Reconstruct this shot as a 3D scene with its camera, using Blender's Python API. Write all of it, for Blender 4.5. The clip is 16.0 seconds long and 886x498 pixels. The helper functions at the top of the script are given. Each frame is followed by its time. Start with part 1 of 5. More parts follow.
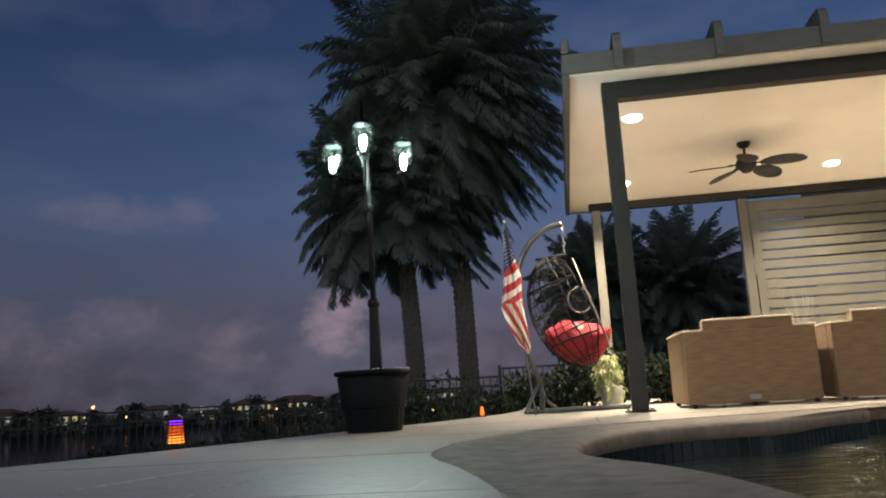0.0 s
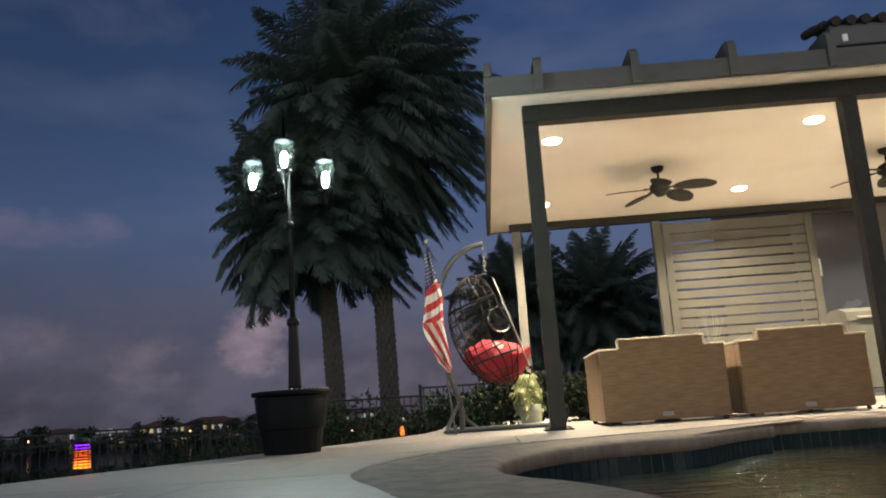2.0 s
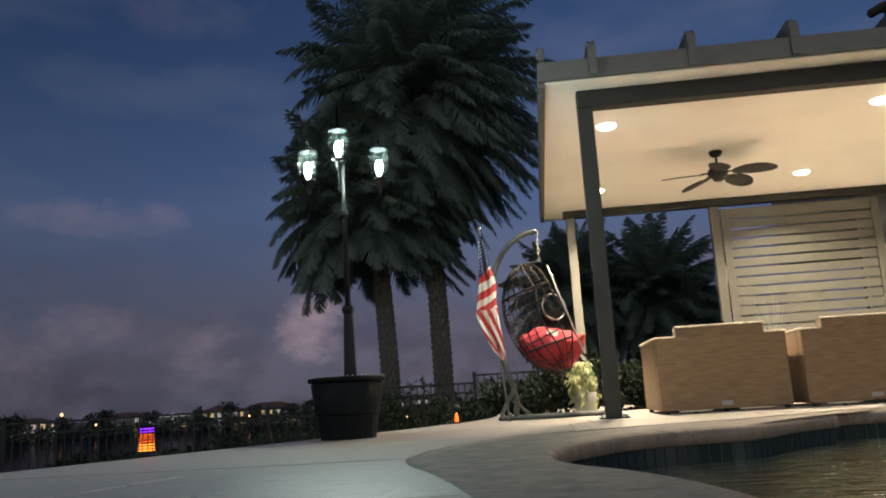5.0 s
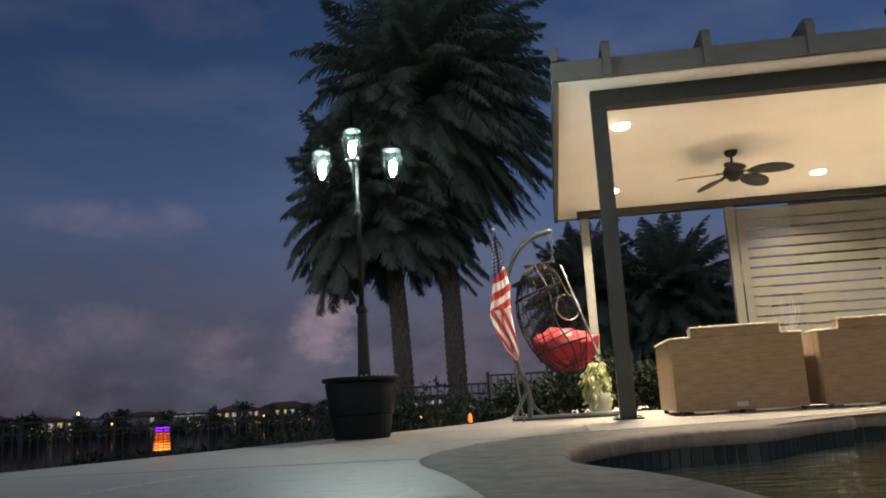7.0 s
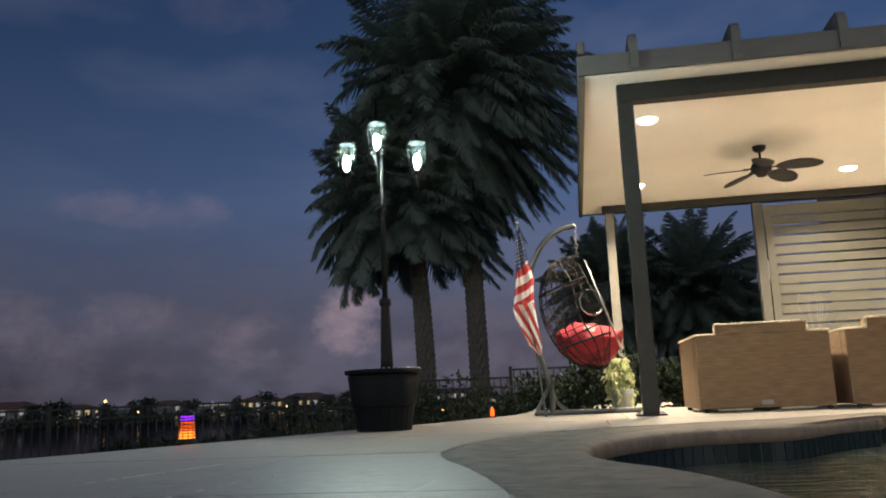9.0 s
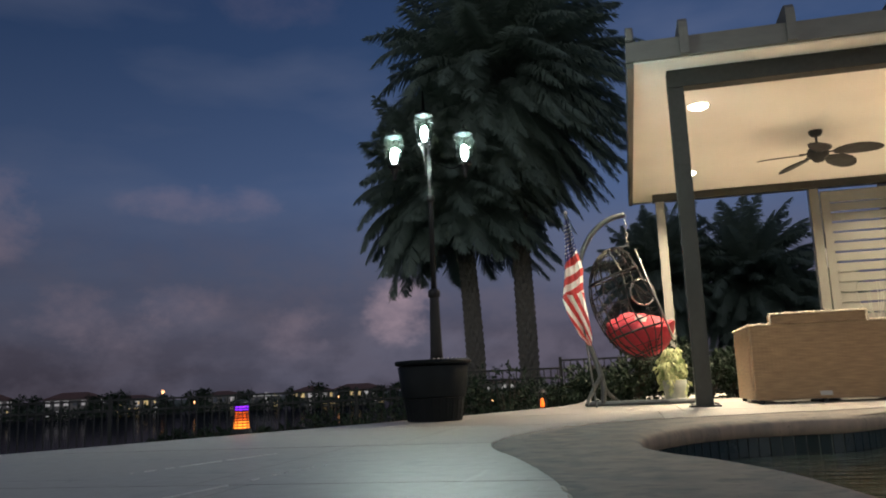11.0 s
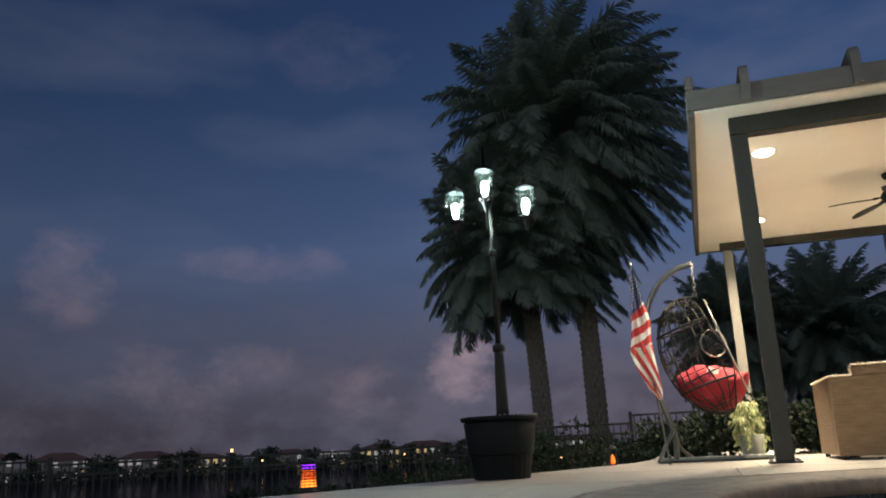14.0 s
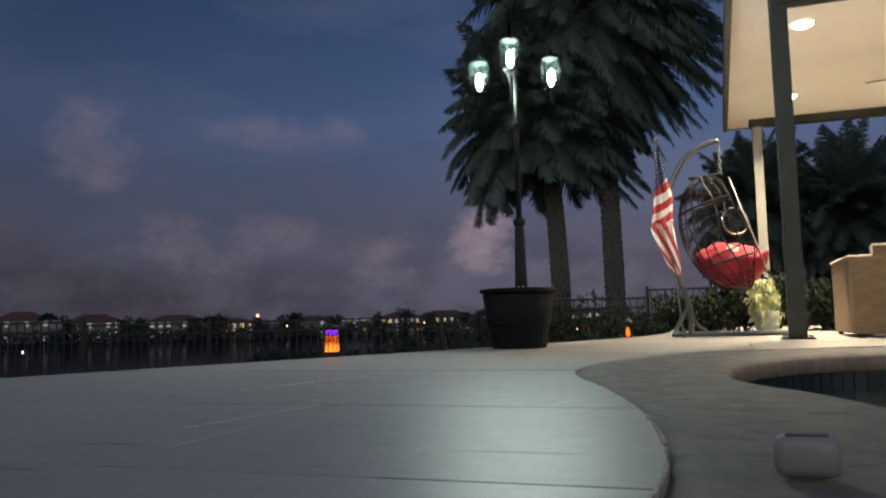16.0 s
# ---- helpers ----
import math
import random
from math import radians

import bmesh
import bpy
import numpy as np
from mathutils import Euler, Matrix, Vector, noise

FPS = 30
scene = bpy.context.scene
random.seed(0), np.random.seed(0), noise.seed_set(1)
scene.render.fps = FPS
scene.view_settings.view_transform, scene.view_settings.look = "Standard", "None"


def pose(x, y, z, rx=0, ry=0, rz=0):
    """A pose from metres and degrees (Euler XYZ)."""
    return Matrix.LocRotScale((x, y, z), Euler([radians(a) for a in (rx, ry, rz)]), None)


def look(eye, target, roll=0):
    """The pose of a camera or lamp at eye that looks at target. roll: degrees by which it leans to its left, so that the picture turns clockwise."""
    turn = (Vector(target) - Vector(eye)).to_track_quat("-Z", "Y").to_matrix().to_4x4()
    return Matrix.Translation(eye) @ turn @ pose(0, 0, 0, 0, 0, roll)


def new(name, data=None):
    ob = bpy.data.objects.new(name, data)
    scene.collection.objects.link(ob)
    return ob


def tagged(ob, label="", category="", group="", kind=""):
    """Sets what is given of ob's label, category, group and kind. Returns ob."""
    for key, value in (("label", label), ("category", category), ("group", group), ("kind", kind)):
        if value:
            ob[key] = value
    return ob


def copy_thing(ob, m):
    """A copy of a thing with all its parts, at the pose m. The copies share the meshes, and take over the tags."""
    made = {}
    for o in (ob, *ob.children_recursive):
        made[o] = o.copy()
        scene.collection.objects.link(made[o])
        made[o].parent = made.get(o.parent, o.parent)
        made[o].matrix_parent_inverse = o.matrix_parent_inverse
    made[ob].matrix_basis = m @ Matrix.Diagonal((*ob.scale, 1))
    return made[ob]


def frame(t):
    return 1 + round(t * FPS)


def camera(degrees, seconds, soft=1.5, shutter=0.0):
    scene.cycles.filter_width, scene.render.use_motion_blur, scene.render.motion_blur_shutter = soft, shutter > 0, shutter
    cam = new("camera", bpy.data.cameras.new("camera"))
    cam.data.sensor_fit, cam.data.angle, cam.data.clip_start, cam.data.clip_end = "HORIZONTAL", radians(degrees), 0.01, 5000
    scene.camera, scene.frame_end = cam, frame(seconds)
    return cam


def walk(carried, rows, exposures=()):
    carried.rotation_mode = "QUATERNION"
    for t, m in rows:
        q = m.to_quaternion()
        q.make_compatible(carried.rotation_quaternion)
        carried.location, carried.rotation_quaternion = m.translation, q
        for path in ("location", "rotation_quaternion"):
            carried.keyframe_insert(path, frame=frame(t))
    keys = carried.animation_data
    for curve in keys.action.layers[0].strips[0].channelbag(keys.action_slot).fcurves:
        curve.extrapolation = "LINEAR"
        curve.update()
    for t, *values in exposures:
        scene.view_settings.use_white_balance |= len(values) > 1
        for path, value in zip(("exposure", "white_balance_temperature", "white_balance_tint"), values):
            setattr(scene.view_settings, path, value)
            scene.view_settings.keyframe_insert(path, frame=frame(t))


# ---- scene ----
cam = camera(57.64, 16.0, soft=1.9, shutter=0.45)
ROWS = [
    (0.0, 0.0, 0.0, 0.240, 100.21, 3.32, 8.79),
    (0.5, 0.0, 0.0, 0.240, 100.99, 2.23, 7.48),
    (1.0, 0.0, 0.0, 0.240, 99.01, 3.72, 3.12),
    (1.5, 0.0, 0.0, 0.240, 100.52, 2.78, 1.98),
    (2.0, 0.0, 0.0, 0.240, 101.22, 3.82, 3.21),
    (2.5, 0.0, 0.0, 0.240, 101.23, 4.72, 4.02),
    (3.0, 0.0, 0.0, 0.240, 101.28, 4.04, 5.17),
    (3.5, 0.0, 0.0, 0.240, 101.31, 4.12, 5.68),
    (4.0, 0.0, 0.0, 0.240, 101.10, 3.89, 6.22),
    (6.5, 0.0, 0.0, 0.240, 100.22, 3.21, 7.71),
    (7.0, 0.0, 0.0, 0.240, 100.64, 3.23, 7.96),
    (7.5, 0.0, 0.0, 0.240, 101.52, 3.49, 7.84),
    (8.0, 0.0, 0.0, 0.240, 101.57, 3.10, 8.18),
    (8.5, 0.0, 0.0, 0.240, 101.00, 2.58, 8.81),
    (9.0, 0.0, 0.0, 0.240, 100.25, 2.35, 9.51),
    (9.5, 0.0, 0.0, 0.240, 99.23, 2.20, 10.25),
    (10.0, 0.0, 0.0, 0.240, 99.00, 2.09, 11.11),
    (12.5, 0.0, 0.0, 0.240, 101.63, 2.54, 15.23),
    (13.0, 0.0, 0.0, 0.240, 101.89, 2.31, 15.68),
    (13.5, 0.0, 0.0, 0.240, 102.50, 2.44, 16.61),
    (14.0, 0.0, 0.0, 0.240, 103.84, 2.68, 17.63),
    (14.5, 0.0, 0.0, 0.240, 103.75, 2.70, 18.03),
    (15.0, 0.0, 0.0, 0.240, 101.50, 2.98, 18.75),
    (15.5, 0.0, 0.0, 0.240, 98.22, 1.38, 19.33),
    (16.0, 0.0, 0.0, 0.240, 94.86, 1.47, 18.98),
]
walk(cam, [(t, pose(x, y, z, rx, ry, rz)) for t, x, y, z, rx, ry, rz in ROWS], [(0.0, 0.27), (16.0, 0.27)])


def rgb(r, g, b):
    """Linear colour from display values 0 to 255."""
    return tuple(((c / 255 / 12.92) if c < 10 else ((c / 255 + 0.055) / 1.055) ** 2.4) for c in (r, g, b)) + (1.0,)


# ---- dusk sky ----
world = bpy.data.worlds.new("dusk")
scene.world = world
world.use_nodes = True
wt = world.node_tree
wt.nodes.clear()


def wnode(kind, **inputs):
    n = wt.nodes.new(kind)
    for k, v in inputs.items():
        n.inputs[k.replace("_", " ")].default_value = v
    return n


def wmath(op, a, b=None, clamp=False):
    n = wt.nodes.new("ShaderNodeMath")
    n.operation, n.use_clamp = op, clamp
    for i, v in enumerate((a, b)):
        if v is None:
            continue
        if isinstance(v, (int, float)):
            n.inputs[i].default_value = v
        else:
            wt.links.new(v, n.inputs[i])
    return n.outputs[0]


def wramp(fac, stops):
    n = wt.nodes.new("ShaderNodeValToRGB")
    while len(n.color_ramp.elements) < len(stops):
        n.color_ramp.elements.new(0.5)
    for e, (p, c) in zip(n.color_ramp.elements, stops):
        e.position, e.color = p, c
    wt.links.new(fac, n.inputs[0])
    return n.outputs[0]


def wmix(fac, a, b):
    n = wt.nodes.new("ShaderNodeMix")
    n.data_type = "RGBA"
    if isinstance(fac, (int, float)):
        n.inputs[0].default_value = fac
    else:
        wt.links.new(fac, n.inputs[0])
    for i, v in ((6, a), (7, b)):
        if isinstance(v, tuple):
            n.inputs[i].default_value = v
        else:
            wt.links.new(v, n.inputs[i])
    return n.outputs[2]


coord = wt.nodes.new("ShaderNodeTexCoord")
sep = wt.nodes.new("ShaderNodeSeparateXYZ")
wt.links.new(coord.outputs["Generated"], sep.inputs[0])
up_z = sep.outputs[2]
clear = wramp(up_z, [(0.0, rgb(58, 54, 64)), (0.06, rgb(70, 67, 80)), (0.14, rgb(72, 79, 101)), (0.24, rgb(64, 81, 114)),
                     (0.40, rgb(43, 62, 95)), (0.60, rgb(28, 44, 78)), (1.0, rgb(25, 40, 74))])


def wnoise(scale, stretch, detail=6.0, rough=0.55):
    mp = wt.nodes.new("ShaderNodeMapping")
    mp.inputs["Scale"].default_value = stretch
    wt.links.new(coord.outputs["Generated"], mp.inputs[0])
    n = wnode("ShaderNodeTexNoise", Scale=scale, Detail=detail, Roughness=rough)
    wt.links.new(mp.outputs[0], n.inputs["Vector"])
    return n.outputs["Fac"]


def cloud(az, el, wide, tall):
    """A soft mask round one direction of the sky (degrees), for a single cloud."""
    a, e = radians(az), radians(el)
    way = Vector((math.sin(a) * math.cos(e), math.cos(a) * math.cos(e), math.sin(e)))
    side = Vector((math.cos(a), -math.sin(a), 0))
    rise = side.cross(way) * -1
    total = None
    for axis, size in ((side, wide), (rise, tall)):
        d = wt.nodes.new("ShaderNodeVectorMath")
        d.operation = "DOT_PRODUCT"
        wt.links.new(coord.outputs["Generated"], d.inputs[0])
        d.inputs[1].default_value = axis
        s = wmath("POWER", wmath("MULTIPLY", wmath("SUBTRACT", d.outputs["Value"], axis.dot(way)), 1 / radians(size)), 2.0)
        total = s if total is None else wmath("ADD", total, s)
    front = wt.nodes.new("ShaderNodeVectorMath")
    front.operation = "DOT_PRODUCT"
    wt.links.new(coord.outputs["Generated"], front.inputs[0])
    front.inputs[1].default_value = way
    return wmath("MULTIPLY", wmath("SUBTRACT", 1.0, total, True), wmath("GREATER_THAN", front.outputs["Value"], 0.0))


billow = wnoise(13.0, (1, 1, 1.5), 9.0, 0.62)
wisp = wnoise(3.2, (1, 1, 3.2), 5.0, 0.5)
band = wramp(up_z, [(0.0, (0.75, 0.75, 0.75, 1)), (0.07, (1, 1, 1, 1)), (0.15, (0.35, 0.35, 0.35, 1)), (0.22, (0, 0, 0, 1)), (1.0, (0, 0, 0, 1))])
low = wmath("MULTIPLY", wramp(billow, [(0.40, (0, 0, 0, 1)), (0.62, (1, 1, 1, 1))]), band)
sky = wmix(wmath("MULTIPLY", low, 0.75), clear, rgb(88, 83, 96))
haze = wmath("MULTIPLY", wramp(wisp, [(0.45, (0, 0, 0, 1)), (0.70, (1, 1, 1, 1))]), 0.30)
sky = wmix(haze, sky, rgb(98, 104, 126))
for az, el, wide, tall, power in [(-15.8, 5.4, 3.3, 2.9, 0.68), (-42.6, 11.8, 3.8, 3.8, 0.31), (-29.5, 13.1, 7.0, 1.6, 0.20), (-36.3, 5.4, 5.5, 2.8, 0.20), (-31.0, 6.4, 4.0, 1.8, 0.18), (-23.1, 4.2, 3.0, 2.2, 0.18), (-24.3, 27.5, 6.0, 3.0, 0.08)]:
    m = cloud(az, el, wide, tall)
    lumpy = wmath("ADD", wmath("MULTIPLY", billow, 1.7), wmath("MULTIPLY", wmath("SUBTRACT", m, 1.0), 0.48))
    puffed = wmath("MULTIPLY", wmath("MULTIPLY", wmath("MULTIPLY", m, 2.2, True), wramp(lumpy, [(0.46, (0, 0, 0, 1)), (1.0, (1, 1, 1, 1))])), power)
    sky = wmix(puffed, sky, rgb(150, 130, 140))
# broad afterglow added behind the camera, on the assumed sunset side, as fill
facing = wmath("MULTIPLY", sep.outputs[1], -1.0, True)
glow = wmath("MULTIPLY", facing, wmath("SUBTRACT", 1.15, up_z, True))
lit = wt.nodes.new("ShaderNodeVectorMath")
lit.operation = "MULTIPLY_ADD"
lit.inputs[1].default_value = (1.2, 1.2, 1.15)
wt.links.new(glow, lit.inputs[0])
# sky colour brightened towards the pavilion's side, standing in for lens glare there
slope = wt.nodes.new("ShaderNodeVectorMath")
slope.operation = "SCALE"
wt.links.new(sky, slope.inputs[0])
wt.links.new(wmath("MINIMUM", wmath("MAXIMUM", wmath("ADD", wmath("MULTIPLY", sep.outputs[0], 0.8), 1.36), 0.75), 1.4), slope.inputs["Scale"])
wt.links.new(slope.outputs[0], lit.inputs[2])
bg = wt.nodes.new("ShaderNodeBackground")
bg.inputs["Strength"].default_value = 0.86
wt.links.new(lit.outputs[0], bg.inputs["Color"])
wt.links.new(bg.outputs[0], wt.nodes.new("ShaderNodeOutputWorld").inputs[0])


def lamp(name, kind, m, watts, colour, size=0.05):
    data = bpy.data.lights.new(name, kind)
    data.energy, data.color = watts, colour[:3]
    if kind == "AREA":
        data.shape, data.size = "DISK", size
    else:
        data.shadow_soft_size = size
    ob = new(name, data)
    ob.matrix_world = m
    return ob


WARM, COOL = (1.0, 0.83, 0.58), (0.78, 1.0, 0.92)
# the two at x 6.1 are added out of view, carrying on the grid
CANS = [(0.85, 7.95), (3.5, 7.95), (3.55, 10.6), (0.93, 10.66), (6.1, 7.95), (6.1, 10.6)]
CEIL = 2.86
for x, y in CANS:
    lamp("can_glow", "AREA", pose(x, y, CEIL - 0.040), 120, WARM, 0.16).data.spread = radians(135)
POT = (-1.42, 5.85)
HEADS = [(-1.42, 5.85, 2.125), (-1.65, 5.79, 1.955), (-1.12, 5.915, 1.96)]
for x, y, z in HEADS:
    lamp("lantern_glow", "POINT", pose(x, y, z + 0.150), 47, COOL, 0.022)
# unseen house wall lights, added behind the camera across the pool to light the sofas
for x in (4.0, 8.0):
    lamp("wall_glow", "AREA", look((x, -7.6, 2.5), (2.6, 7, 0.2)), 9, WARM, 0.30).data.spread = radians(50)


# ---- materials ----
def material(name, colour, rough=0.7, metal=0.0, grain=0.0, grain_scale=30.0, stain=0.0, stain_scale=1.5, bump=0.0, bump_scale=80.0,
             tone=None, stretch=(1, 1, 1), vary=0.0, spec=0.5, coat=0.0):
    """A surface with fine grain and broad stains in object space; tone is the colour the stains go to."""
    m = bpy.data.materials.new(name)
    m.use_nodes = True
    t = m.node_tree
    p = t.nodes["Principled BSDF"]
    p.inputs["Roughness"].default_value, p.inputs["Metallic"].default_value = rough, metal
    p.inputs["Specular IOR Level"].default_value = spec
    p.inputs["Coat Weight"].default_value = coat
    co = t.nodes.new("ShaderNodeTexCoord")
    mp = t.nodes.new("ShaderNodeMapping")
    mp.inputs["Scale"].default_value = stretch
    t.links.new(co.outputs["Object"], mp.inputs[0])

    def noise_at(scale, detail):
        n = t.nodes.new("ShaderNodeTexNoise")
        n.inputs["Scale"].default_value, n.inputs["Detail"].default_value = scale, detail
        t.links.new(mp.outputs[0], n.inputs["Vector"])
        return n.outputs["Fac"]

    def mix(a, b, fac, lo=0.35, hi=0.65, amount=1.0):
        r = t.nodes.new("ShaderNodeMapRange")
        r.inputs["From Min"].default_value, r.inputs["From Max"].default_value, r.inputs["To Max"].default_value = lo, hi, amount
        t.links.new(fac, r.inputs["Value"])
        n = t.nodes.new("ShaderNodeMix")
        n.data_type = "RGBA"
        t.links.new(r.outputs[0], n.inputs[0])
        for i, v in ((6, a), (7, b)):
            if isinstance(v, tuple):
                n.inputs[i].default_value = v
            else:
                t.links.new(v, n.inputs[i])
        return n.outputs[2]

    colour = tuple(colour[:3]) + (1.0,)
    dark = tuple(c * 0.55 for c in colour[:3]) + (1.0,)
    out = colour
    if grain:
        out = mix(out, dark, noise_at(grain_scale, 4.0), 0.35, 0.7, grain)
    if stain:
        out = mix(out, tone or dark, noise_at(stain_scale, 6.0), 0.42, 0.66, stain)
    if vary:
        info = t.nodes.new("ShaderNodeObjectInfo")
        out = mix(out, dark, info.outputs["Random"], 0.0, 1.0, vary)
    if isinstance(out, tuple):
        p.inputs["Base Color"].default_value = out
    else:
        t.links.new(out, p.inputs["Base Color"])
    if bump:
        b = t.nodes.new("ShaderNodeBump")
        b.inputs["Strength"].default_value, b.inputs["Distance"].default_value = bump, 0.01
        t.links.new(noise_at(bump_scale, 5.0), b.inputs["Height"])
        t.links.new(b.outputs[0], p.inputs["Normal"])
    if grain or stain:
        r = t.nodes.new("ShaderNodeMapRange")
        r.inputs["To Min"].default_value, r.inputs["To Max"].default_value = max(0.02, rough - 0.12), min(1.0, rough + 0.12)
        t.links.new(noise_at(grain_scale * 0.3 + 1, 4.0), r.inputs["Value"])
        t.links.new(r.outputs[0], p.inputs["Roughness"])
    return m


def glowing(name, colour, strength):
    m = bpy.data.materials.new(name)
    m.use_nodes = True
    p = m.node_tree.nodes["Principled BSDF"]
    p.inputs["Base Color"].default_value = colour
    p.inputs["Emission Color"].default_value = colour
    p.inputs["Emission Strength"].default_value = strength
    return m


